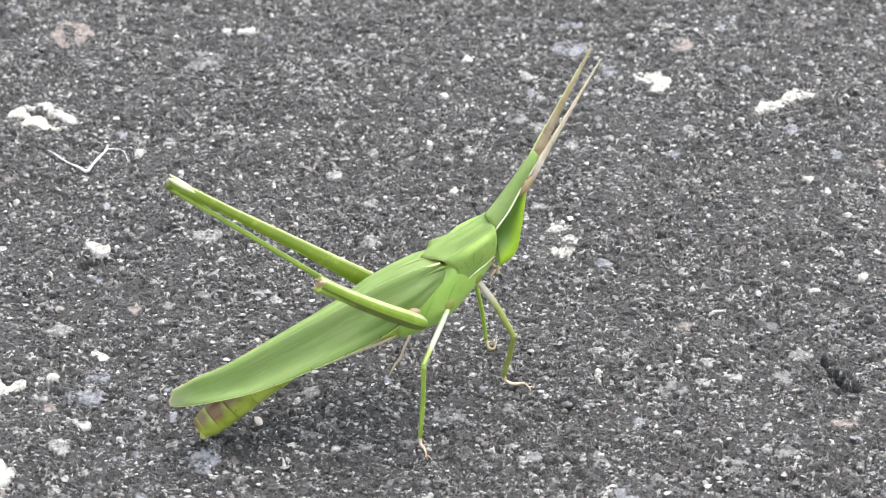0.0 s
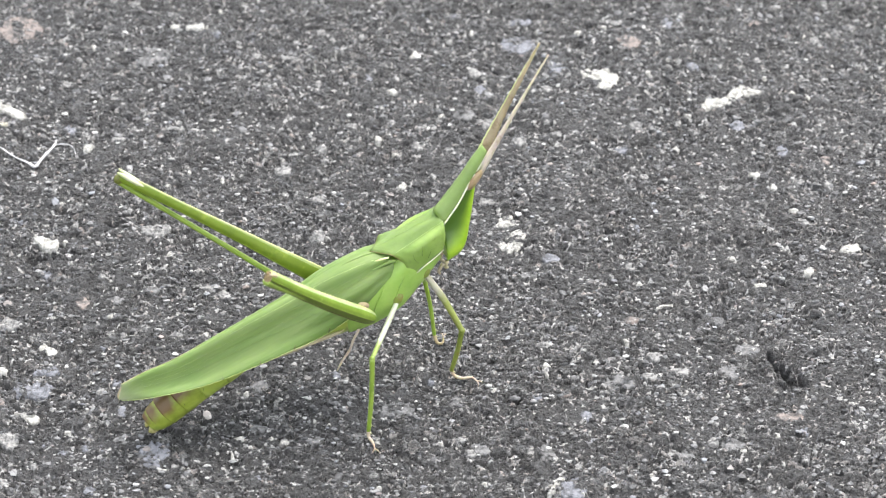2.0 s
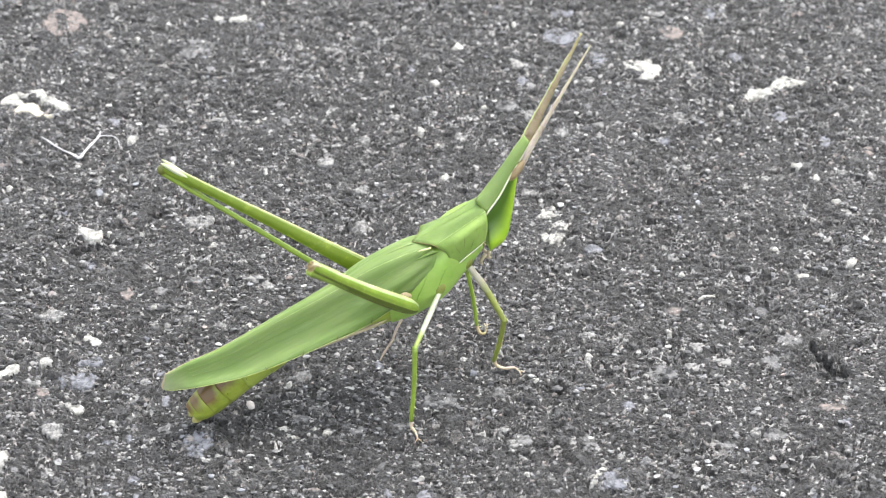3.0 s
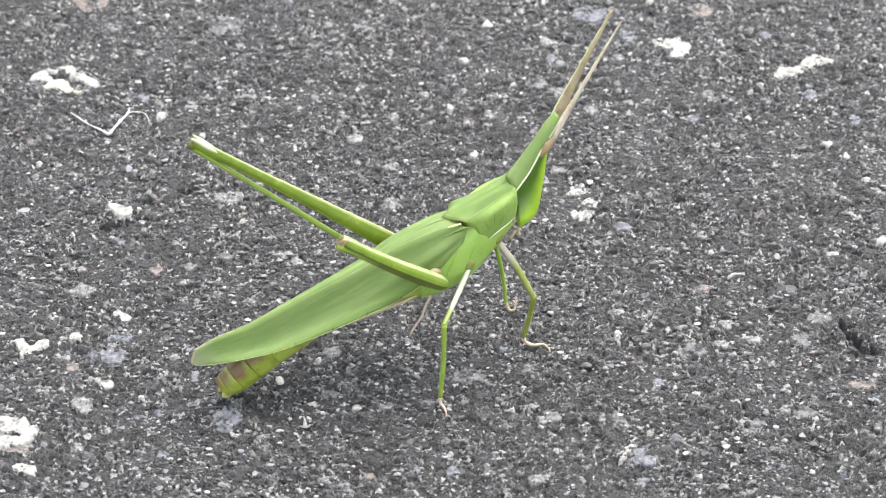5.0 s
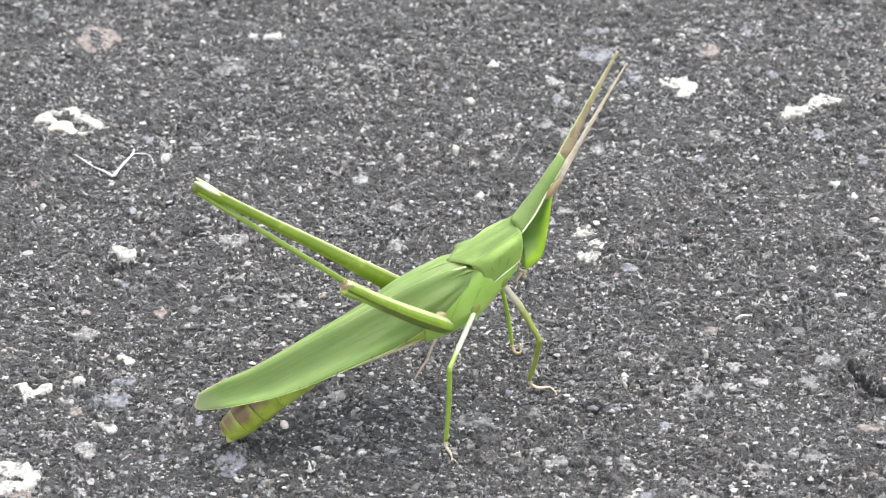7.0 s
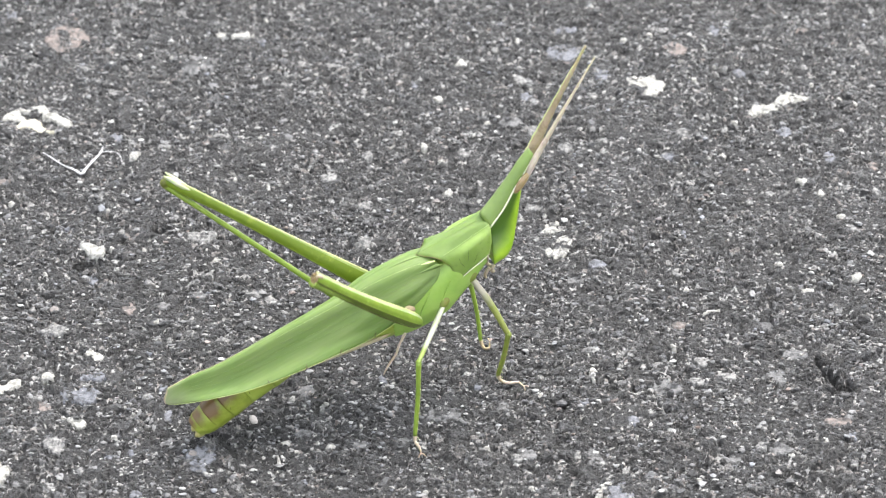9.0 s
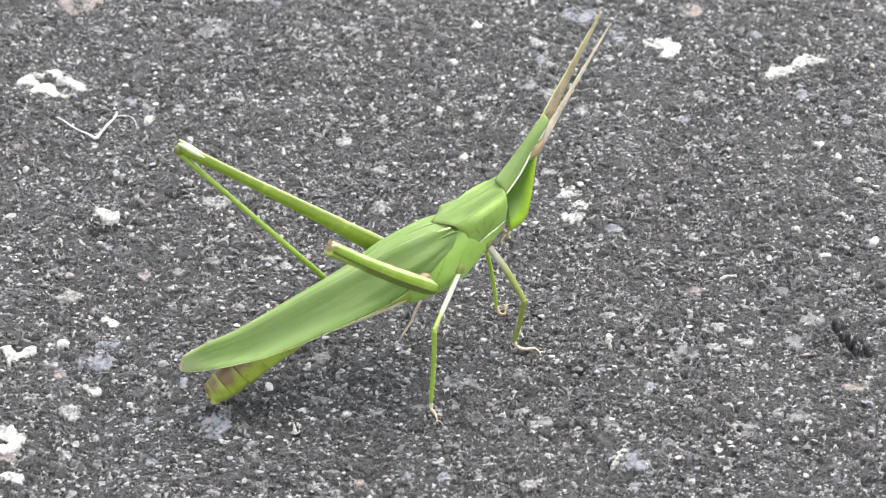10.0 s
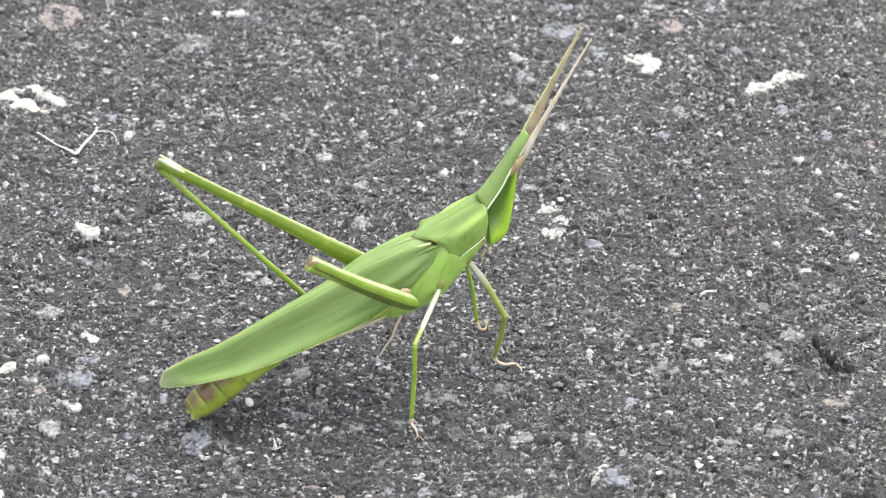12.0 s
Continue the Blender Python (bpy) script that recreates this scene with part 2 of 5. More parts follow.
def stone_mat(name, by_object=False):
    """Crushed stone, each piece in its own grey, a few pale, rusty or bluish."""
    n = Nodes(name)
    v = n.place()
    if by_object:
        pick = n.node("ShaderNodeObjectInfo").outputs["Random"]
    else:
        pick = n.node("ShaderNodeNewGeometry").outputs["Random Per Island"]
    if by_object:
        c = n.ramp(pick, [(0.0, (0.055, 0.055, 0.057)), (0.3, (0.1, 0.1, 0.104)), (0.6, (0.14, 0.14, 0.144)), (0.85, (0.2, 0.2, 0.2)), (0.9, (0.18, 0.155, 0.14)), (0.94, (0.14, 0.15, 0.17)), (1.0, (0.2, 0.2, 0.196))])
    else:
        c = n.ramp(pick, [(0.0, (0.045, 0.045, 0.046)), (0.35, (0.07, 0.07, 0.072)), (0.6, (0.12, 0.12, 0.123)), (0.76, (0.2, 0.2, 0.2)),
                      (0.8, (0.2, 0.16, 0.14)), (0.83, (0.19, 0.2, 0.225)), (0.9, (0.25, 0.25, 0.245)), (0.97, (0.36, 0.36, 0.35)), (1.0, (0.45, 0.45, 0.435))])
    c = n.mix(0.7, c, n.ramp(n.noise(v, 900, 5, 0.7), [(0.25, (0.35, 0.35, 0.35)), (0.75, (1.5, 1.5, 1.5))]), "MULTIPLY")
    n.bump(n.noise(v, 2200, 3), 0.6, 0.0003)
    return n.done(c, 0.5, 0.6)


def pale_stone(name, dark, light, scale=700, rough=0.7):
    n = Nodes(name)
    v = n.place()
    c = n.mix(n.ramp(n.noise(v, scale, 5, 0.7), [(0.4, (0, 0, 0)), (0.56, (1, 1, 1))]), dark, light)
    n.bump(n.noise(v, 1800, 4), 0.7, 0.0004)
    return n.done(c, rough, 0.4)


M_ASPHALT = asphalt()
M_GRIT = stone_mat("grit")
M_STONE = stone_mat("crushed_stone", True)
M_WHITE = pale_stone("white_chip", (0.18, 0.178, 0.162), (0.365, 0.36, 0.338), 1100)
M_SMOOTH_WHITE = pale_stone("smooth_white", (0.36, 0.33, 0.31), (0.42, 0.39, 0.37), 400)
M_FLECKED = pale_stone("flecked_white", (0.1, 0.1, 0.095), (0.36, 0.355, 0.33), 1300)
M_CHALK = pale_stone("chalky_chip", (0.055, 0.055, 0.056), (0.225, 0.223, 0.217), 1300)
M_GREY = pale_stone("grey_stone", (0.06, 0.06, 0.061), (0.15, 0.15, 0.152), 1000)
M_BLUE = pale_stone("bluish_stone", (0.06, 0.062, 0.07), (0.165, 0.171, 0.192), 1000)
M_RUST = pale_stone("rusty_stone", (0.08, 0.076, 0.075), (0.19, 0.16, 0.147))
M_DARK_STONE = pale_stone("dark_stone", (0.06, 0.06, 0.062), (0.09, 0.09, 0.093), 500, 0.55)
M_CREAM_STONE = pale_stone("cream_stone", (0.32, 0.3, 0.24), (0.44, 0.42, 0.34))
M_FIBRE = pale_stone("white_fibre", (0.36, 0.36, 0.36), (0.5, 0.5, 0.51))


# ---- mesh helpers ----
def mesh_of(name, points, faces, material, smooth=True):
    me = bpy.data.meshes.new(name)
    me.from_pydata([tuple(float(c) * MM for c in p) for p in points], [], faces)
    me.materials.append(material)
    if smooth:
        me.polygons.foreach_set("use_smooth", [True] * len(me.polygons))
    me.update()
    return me


def part(name, mesh, parent, label="", thick=0.0):
    """Link a mesh as one part under a thing or a part."""
    ob = new(name, mesh)
    ob.parent = parent
    if thick:
        m = ob.modifiers.new("thickness", "SOLIDIFY")
        m.thickness, m.offset = thick * MM, 1.0
    return tagged(ob, label)


def spline(points, count):
    """Catmull-Rom through points, resampled evenly by index."""
    p = np.asarray(points, float)
    p = np.vstack([2 * p[0] - p[1], p, 2 * p[-1] - p[-2]])
    out = []
    for x in np.linspace(0, len(p) - 3 - 1e-9, count):
        i = int(x)
        t = x - i
        a0, a1, a2, a3 = p[i:i + 4]
        out.append(0.5 * (2 * a1 + (a2 - a0) * t + (2 * a0 - 5 * a1 + 4 * a2 - a3) * t * t + (3 * a1 - a0 - 3 * a2 + a3) * t ** 3))
    return np.array(out)


def rings(name, sections, material, closed=True, cap=True, smooth=True):
    """A skin over a row of rings with the same number of points."""
    n = len(sections[0])
    pts = [p for s in sections for p in s]
    faces = []
    for i in range(len(sections) - 1):
        for j in range(n if closed else n - 1):
            k = (j + 1) % n
            faces.append((i * n + j, i * n + k, (i + 1) * n + k, (i + 1) * n + j))
    if cap and closed:
        faces.append(tuple(reversed(range(n))))
        faces.append(tuple((len(sections) - 1) * n + j for j in range(n)))
    return mesh_of(name, pts, faces, material, smooth)


def limb(name, points, radii, material, sides=10, count=24, flat=1.0, across=(0, 0, 1), rough=0.0, straight=False):
    """A tapered, slightly uneven limb; flat stretches the section along 'across'."""
    if straight:
        pts = np.array([np.asarray(points[0]) + (np.asarray(points[-1]) - np.asarray(points[0])) * t for t in np.linspace(0, 1, count)], float)
    else:
        pts = spline(points, count)
    rad = np.interp(np.linspace(0, 1, count), np.linspace(0, 1, len(radii)), radii)
    up = np.asarray(across, float)
    secs = []
    for i in range(count):
        d = pts[min(i + 1, count - 1)] - pts[max(i - 1, 0)]
        d /= np.linalg.norm(d)
        e = up - d * np.dot(up, d)
        e /= np.linalg.norm(e)
        g = np.cross(d, e)
        r = rad[i] * (1 + rough * rng.uniform(-1, 1))
        secs.append([pts[i] + r * (flat * math.cos(x) * e + math.sin(x) * g) for x in np.linspace(0, 2 * math.pi, sides, endpoint=False)])
    return rings(name, secs, material)


def ball(name, centre, axes, material, turn=(0, 0, 0)):
    m = Euler([radians(x) for x in turn]).to_matrix()
    bm = bmesh.new()
    bmesh.ops.create_icosphere(bm, subdivisions=3, radius=1)
    for vert in bm.verts:
        vert.co = (Vector(centre) + m @ Vector(c * k for c, k in zip(vert.co, axes))) * MM
    me = bpy.data.meshes.new(name)
    bm.to_mesh(me)
    bm.free()
    me.materials.append(material)
    me.polygons.foreach_set("use_smooth", [True] * len(me.polygons))
    return me


# ---- ground ----
def lattice(x, y, size, seed):
    """Smooth value noise on a square lattice, -1 to 1."""
    g = np.random.default_rng(seed).uniform(-1, 1, (256, 256))
    fx, fy = x / size, y / size
    ix, iy = np.floor(fx).astype(int), np.floor(fy).astype(int)
    tx, ty = fx - ix, fy - iy
    tx, ty = tx * tx * (3 - 2 * tx), ty * ty * (3 - 2 * ty)
    c = lambda i, j: g[(ix + i) % 256, (iy + j) % 256]
    return (c(0, 0) * (1 - tx) + c(1, 0) * tx) * (1 - ty) + (c(0, 1) * (1 - tx) + c(1, 1) * tx) * ty


def chips(x, y, size, seed, share):
    """Scattered angular chips of about that size: height 0 to 1 with broken, tilted tops, a tone of each chip's own, 0 to 1, and the gap round it where the bitumen has drawn back."""
    r = np.random.default_rng(seed)
    table = lambda lo, hi: r.uniform(lo, hi, (128, 128))
    jx, jy, high, own, ax, ay, turn, long = table(0, 1), table(0, 1), table(0.35, 1), table(0, 1), table(-1, 1), table(-1, 1), table(0, 6.28), table(0.5, 1)
    wide = table(0.32, 0.66) * (table(0, 1) < share)
    cuts = [(table(-0.35, 0.35) + 6.283 * k / 5, table(0.75, 1.2)) for k in range(5)]
    wx, wy = 0.16 * lattice(x, y, size * 0.4, seed + 40) + 0.05 * lattice(x, y, size * 0.2, seed + 42), 0.16 * lattice(x, y, size * 0.4, seed + 41) + 0.05 * lattice(x, y, size * 0.2, seed + 43)
    u, v = x / size + wx, y / size + wy
    ix, iy = np.floor(u).astype(int), np.floor(v).astype(int)
    best, tone, moat = np.zeros_like(x), np.zeros_like(x), np.zeros_like(x)
    for di in (-1, 0, 1):
        for dj in (-1, 0, 1):
            i, j = (ix + di) % 128, (iy + dj) % 128
            w = wide[i, j]
            on = np.nonzero(w > 0)
            i, j, w = i[on], j[on], w[on]
            dx, dy = u[on] - (ix[on] + di + jx[i, j]), v[on] - (iy[on] + dj + jy[i, j])
            c, q = np.cos(turn[i, j]), np.sin(turn[i, j])
            px, py = c * dx + q * dy, (c * dy - q * dx) / long[i, j]
            far = np.full_like(px, -9.0)
            for angle, reach in cuts:
                far = np.maximum(far, (px * np.cos(angle[i, j]) + py * np.sin(angle[i, j])) / reach[i, j])
            h = np.clip(high[i, j] + 0.7 * (ax[i, j] * dx + ay[i, j] * dy), 0.05, 1.2) * np.clip(4.5 * (1 - far / w), 0, 1)
            more = h > best[on]
            spot = (on[0][more], on[1][more]) if x.ndim == 2 else (on[0][more],)
            best[spot], tone[spot] = h[more], own[i, j][more]
            moat[on] = np.maximum(moat[on], high[i, j] * np.exp(-((far / w - 1.12) / 0.17) ** 2))
    return best, tone, moat * np.clip(1 - 4 * best, 0, 1)


# dark pits in the wearing course: x, y, width, depth in plan, drop (mm)
PITS = [(-51.3, 17.4, 1.6, 0.7, 2.2), (-49.6, 17.9, 0.9, 0.5, 2.0), (65.2, -17.0, 0.8, 1.2, 3.5), (66.2, -18.8, 1.0, 1.3, 4.0), (67.8, -20.8, 1.3, 1.1, 4.5), (69.6, -22.6, 1.4, 0.9, 3.5), (66.6, -24.2, 1.2, 0.7, 2.6), (20.6, -28.6, 2.0, 0.7, 2.6), (-62.9, 8.6, 3.0, 0.9, 2.6)]


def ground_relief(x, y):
    """Height of the asphalt (mm), how bare and painted-lit the stone is there (0: under bitumen, 1: bare) and the tone
    of that stone, 0 to 1.
    """
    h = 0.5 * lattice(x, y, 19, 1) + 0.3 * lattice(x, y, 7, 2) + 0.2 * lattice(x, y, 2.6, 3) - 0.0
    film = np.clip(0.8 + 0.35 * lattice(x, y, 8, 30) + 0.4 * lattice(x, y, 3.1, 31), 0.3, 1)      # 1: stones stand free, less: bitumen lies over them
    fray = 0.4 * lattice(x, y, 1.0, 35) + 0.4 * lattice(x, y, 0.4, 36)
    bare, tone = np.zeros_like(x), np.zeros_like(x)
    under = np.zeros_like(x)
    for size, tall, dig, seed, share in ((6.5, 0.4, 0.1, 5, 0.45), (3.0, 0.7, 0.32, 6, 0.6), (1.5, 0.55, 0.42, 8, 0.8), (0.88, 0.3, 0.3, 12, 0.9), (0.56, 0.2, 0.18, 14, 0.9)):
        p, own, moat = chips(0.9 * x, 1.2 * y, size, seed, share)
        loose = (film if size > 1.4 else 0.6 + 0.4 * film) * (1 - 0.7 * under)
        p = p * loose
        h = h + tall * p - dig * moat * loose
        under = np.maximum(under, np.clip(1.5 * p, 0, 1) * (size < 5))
        # proud tops turn pale: bare stone, with lit top faces painted in
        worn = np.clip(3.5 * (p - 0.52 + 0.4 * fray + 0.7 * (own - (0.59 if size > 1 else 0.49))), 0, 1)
        # small chips get a lighter tone that stands in for glints
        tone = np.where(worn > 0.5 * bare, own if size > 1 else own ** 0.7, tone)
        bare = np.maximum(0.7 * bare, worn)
    h = h + film * (0.05 * lattice(x, y, 0.5, 4) + 0.03 * lattice(x, y, 0.35, 7))
    h = h - 1.3 * film * np.clip(lattice(0.6 * x, 1.25 * y, 0.8, 33) - 0.22, 0, 1) - 1.8 * np.clip(lattice(0.6 * x, 1.2 * y, 1.7, 34) - 0.5, 0, 1)
    for px, py, w, d, drop in PITS:
        q = ((x - px + 1.2 * lattice(x, y, 1.9, 15)) / w) ** 2 + ((y - py + 1.0 * lattice(x, y, 1.7, 16)) / d) ** 2
        dip = np.exp(-(q * (1 + 0.6 * lattice(x, y, 1.3, 9))) ** 2)
        h, bare = h * (1 - 0.8 * dip) - drop * dip, bare * (1 - dip)
    return h, bare, tone


def ground_height(x, y):
    return ground_relief(x, y)[0]


def build_ground():
    step = 0.175
    xs, ys = np.arange(-100, 106.1, step), np.arange(-66, 104.1, step)
    gx, gy = np.meshgrid(xs, ys)
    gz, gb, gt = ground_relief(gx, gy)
    rim = np.minimum.reduce([gx - xs[0], xs[-1] - gx, gy - ys[0], ys[-1] - gy])
    gz *= np.clip(rim / 4, 0, 1)
    nx, ny = len(xs), len(ys)
    pts = np.stack([gx, gy, gz], -1).reshape(-1, 3)
    i, j = np.meshgrid(np.arange(nx - 1), np.arange(ny - 1))
    k = (j * nx + i).ravel()
    quads = np.stack([k, k + 1, k + nx + 1, k + nx], -1)
    # the same sheet runs on, flat, to the horizon in widening rings
    edge = list(range(0, nx)) + [r * nx + nx - 1 for r in range(1, ny)] + list(range(ny * nx - 2, (ny - 1) * nx - 1, -1)) + [r * nx for r in range(ny - 2, 0, -1)]
    extra, faces = [], []
    last = edge
    base = len(pts)
    for reach in (2.0, 8.0, 60.0, 800.0, 9000.0, 60000.0):
        now = []
        for e in edge:
            x, y, _ = pts[e]
            now.append(base + len(extra))
            extra.append((3 + (x - 3) * reach, 25 + (y - 25) * reach, 0.0))
        for q in range(len(edge)):
            w = (q + 1) % len(edge)
            faces.append((last[q], now[q], now[w], last[w]))
        last = now
    allpts = np.vstack([pts, np.array(extra)])
    me = mesh_of("ground", allpts, quads.tolist() + faces, M_ASPHALT)
    for name, values in (("stone_tone", gt), ("stone_bare_lit", gb)):
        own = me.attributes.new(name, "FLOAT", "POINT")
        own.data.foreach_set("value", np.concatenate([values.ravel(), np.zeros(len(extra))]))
    return tagged(new("ground", me), "worn dark grey asphalt with crushed stone showing", "asphalt", kind="structure")


ground = build_ground()


def rock_shape(seed, squash=0.6, wild=0.28, fine=False):
    """Points and triangles of one angular chip of radius 1."""
    r = np.random.default_rng(seed)
    bm = bmesh.new()
    bmesh.ops.create_icosphere(bm, subdivisions=2 if fine else 1, radius=1)
    pts = np.array([v.co[:] for v in bm.verts])
    tris = [[v.index for v in f.verts] for f in bm.faces]
    bm.free()
    lump = sum(r.uniform(0.3, 1) * np.sin(pts @ r.normal(0, 2.2, 3) + r.uniform(0, 6)) for _ in range(4)) / 4
    pts = pts * (1 + wild * (lump + 0.5 * r.uniform(-1, 1, len(pts))))[:, None]
    for _ in range(3):      # broken faces
        d = r.normal(0, 1, 3)
        d /= np.linalg.norm(d)
        over = np.clip(pts @ d - r.uniform(0.5, 0.8), 0, None)
        pts = pts - over[:, None] * d
    return pts * (1, 1, squash), tris


def build_grit():
    """Loose and half-sunk grit, far too much to count: one object."""
    shapes = [rock_shape(100 + k, 0.75, 0.5)[0] for k in range(24)]
    tris = np.array(rock_shape(100)[1])
    verts, faces = [], []
    at = 0
    count = 60000
    x, y = rng.uniform(-106, 112, count), rng.uniform(-68, 116, count)
    keep = np.abs(x - 3) < 84 + (y + 65) * 0.16
    crowd = 0.5 + 0.55 * lattice(x, y, 4.5, 50) + 0.45 * lattice(x, y, 13, 51)
    keep &= rng.uniform(0, 1, count) < crowd
    for px, py, w, d, _ in PITS:
        keep &= ((x - px) / w) ** 2 + ((y - py) / d) ** 2 > 1.3
    x, y = x[keep], y[keep]
    size = np.clip(0.15 * np.exp(rng.exponential(0.38, len(x))) * rng.uniform(0.8, 1.2, len(x)), 0.11, 0.55)
    z = ground_height(x, y)
    for i in range(len(x)):
        p = shapes[i % 24]
        c, s = math.cos(i * 2.4), math.sin(i * 2.4)
        q = np.stack([p[:, 0] * c - p[:, 1] * s, p[:, 0] * s + p[:, 1] * c, p[:, 2]], -1) * size[i] * (1.2, rng.uniform(0.5, 1.0), 0.85)
        verts.append(q + (x[i], y[i], z[i] + 0.3 * size[i]))
        faces.append(tris + at)
        at += len(p)
    me = mesh_of("grit", np.vstack(verts), np.vstack(faces).tolist(), M_GRIT, smooth=False)
    return tagged(new("grit", me), "grey and pale crushed stone grit bedded in asphalt", "grit", kind="stuff")


build_grit()


# ---- the grasshopper ----
HOPPER_AT, HEADING = (-38.904, -37.448), 22.0
hopper = new("grasshopper")
hopper.matrix_world = pose(HOPPER_AT[0] * MM, HOPPER_AT[1] * MM, 0, 0, 0, HEADING)
tagged(hopper, "green slant-faced grasshopper with long tan antennae standing on asphalt", "grasshopper")


def mirrored(points, side):
    """Points are (along, out, up); side +1 is its left, -1 its right."""
    return [(p[0], p[1] * side, p[2]) for p in points]


def build_pronotum():
    # each line runs front to rear: (along, out, up)
    lines = [
        [(49.9, 2.60, 26.8), (48.1, 3.15, 26.1), (46.3, 3.40, 25.2), (44.7, 3.25, 23.8)],
        [(50.1, 2.90, 29.5), (47.7, 3.45, 28.6), (45.3, 3.70, 27.4), (43.2, 3.35, 25.5)],
        [(50.0, 2.80, 31.4), (47.5, 3.30, 30.6), (44.9, 3.50, 29.2), (42.6, 3.15, 26.8)],
        [(50.0, 2.00, 32.4), (47.3, 2.00, 31.0), (44.4, 2.25, 29.7), (40.8, 2.90, 28.6)],
        [(49.7, 1.00, 32.7), (46.8, 1.00, 31.5), (43.9, 1.15, 30.4), (39.6, 1.50, 28.3)],
        [(49.8, 0.00, 32.6), (46.8, 0.00, 31.5), (43.9, 0.00, 30.4), (37.9, 0.00, 28.2)],
    ]
    half = [spline(l, 18) for l in lines]
    ring = [[h[i] for h in half] + [h[i] * (1, -1, 1) for h in reversed(half[:-1])] for i in range(18)]
    fine = [spline(r, 41) for r in ring]
    mesh = rings("pronotum", fine, M_SADDLE, closed=False)
    lobe = mesh.attributes.new("lobe", "FLOAT", "POINT")
    lobe.data.foreach_set("value", [max(0.0, min(1.0, (13 - min(q % 41, 40 - q % 41)) / 2.5)) for q in range(len(mesh.vertices))])
    body = part("pronotum", mesh, hopper, "matt green saddle-shaped pronotum with pale keels", thick=0.05)
    for side in (-1, 1):
        keel = [(p[0], p[1] * side, p[2] + 0.08) for p in half[3][::2]]
        part("side_keel", limb("side_keel", keel, [0.03, 0.035, 0.04, 0.03], M_KEEL, 6, 18), body, "fine pale keel")
        edge = [(p[0], (p[1] + 0.05) * side, p[2]) for p in half[0][::2]]
        part("lower_edge", limb("lower_edge", edge, [0.05, 0.1, 0.12, 0.06], M_CREAM, 6, 18), body, "cream lower edge")
        rear = [(half[k][-1][0] - 0.06, half[k][-1][1] * side, half[k][-1][2] + 0.05) for k in (2, 3, 4, 5)]
        part("rear_edge", limb("rear_edge", rear, [0.03, 0.06, 0.06, 0.04] if side < 0 else [0.02, 0.03, 0.03, 0.02], M_KNEE if side < 0 else M_OLIVE, 5, 14), body, "thin brown rear edge")
        for slit in ([(45.7, 3.62, 29.7), (45.7, 3.70, 28.5), (45.7, 3.72, 27.4)], [(47.4, 3.50, 28.4), (47.1, 3.55, 27.4), (46.7, 3.55, 26.5)], [(44.1, 3.62, 28.3), (44.4, 3.70, 27.3), (45.1, 3.68, 26.3)]):
            part("sulcus", limb("sulcus", mirrored([(a, b + 0.02, c) for a, b, c in slit], side), [0.02, 0.05, 0.02], M_GROOVE, 5, 10), body, "short dark green groove")
    part("middle_keel", limb("middle_keel", [(p[0], 0, p[2] + 0.05) for p in half[5][::2]], [0.02, 0.03, 0.02], M_PRONOTUM, 6, 18), body)


build_pronotum()


def build_thorax():
    rows = [  # along, centre height, half height, half width
        (49.3, 27.2, 3.4, 2.0), (47.0, 25.4, 3.8, 2.75), (44.5, 23.7, 4.4, 3.45), (41.5, 21.5, 4.9, 4.05), (38.5, 20.3, 5.2, 4.15), (35.5, 18.7, 4.6, 4.0), (32.5, 17.6, 4.0, 3.6)]
    secs = []
    for s, z, h, w in spline(rows, 26):
        ring = []
        for x in np.linspace(0, 2 * math.pi, 28, endpoint=False):
            c, n = math.cos(x), math.sin(x)
            ring.append((s - 0.25 * h * n, w * math.copysign(abs(c) ** 0.55, c), z + h * math.copysign(abs(n) ** 0.8, n)))
        secs.append(ring)
    body = part("thorax", rings("thorax", secs, M_SIDE), hopper, "green thorax sides with pale seams")
    for side in (-1, 1):
        for pts in ([(42.6, 3.95, 24.4), (41.6, 4.1, 22.4), (41.0, 4.05, 20.2), (41.2, 3.7, 18.6)], [(39.2, 3.9, 24.0), (38.4, 4.2, 22.0), (37.4, 4.2, 19.8), (37.2, 3.9, 17.6)]):
            part("seam", limb("seam", mirrored(pts, side), [0.04, 0.12, 0.12, 0.04], M_SIDE, 6, 16), body, "green fold")


build_thorax()


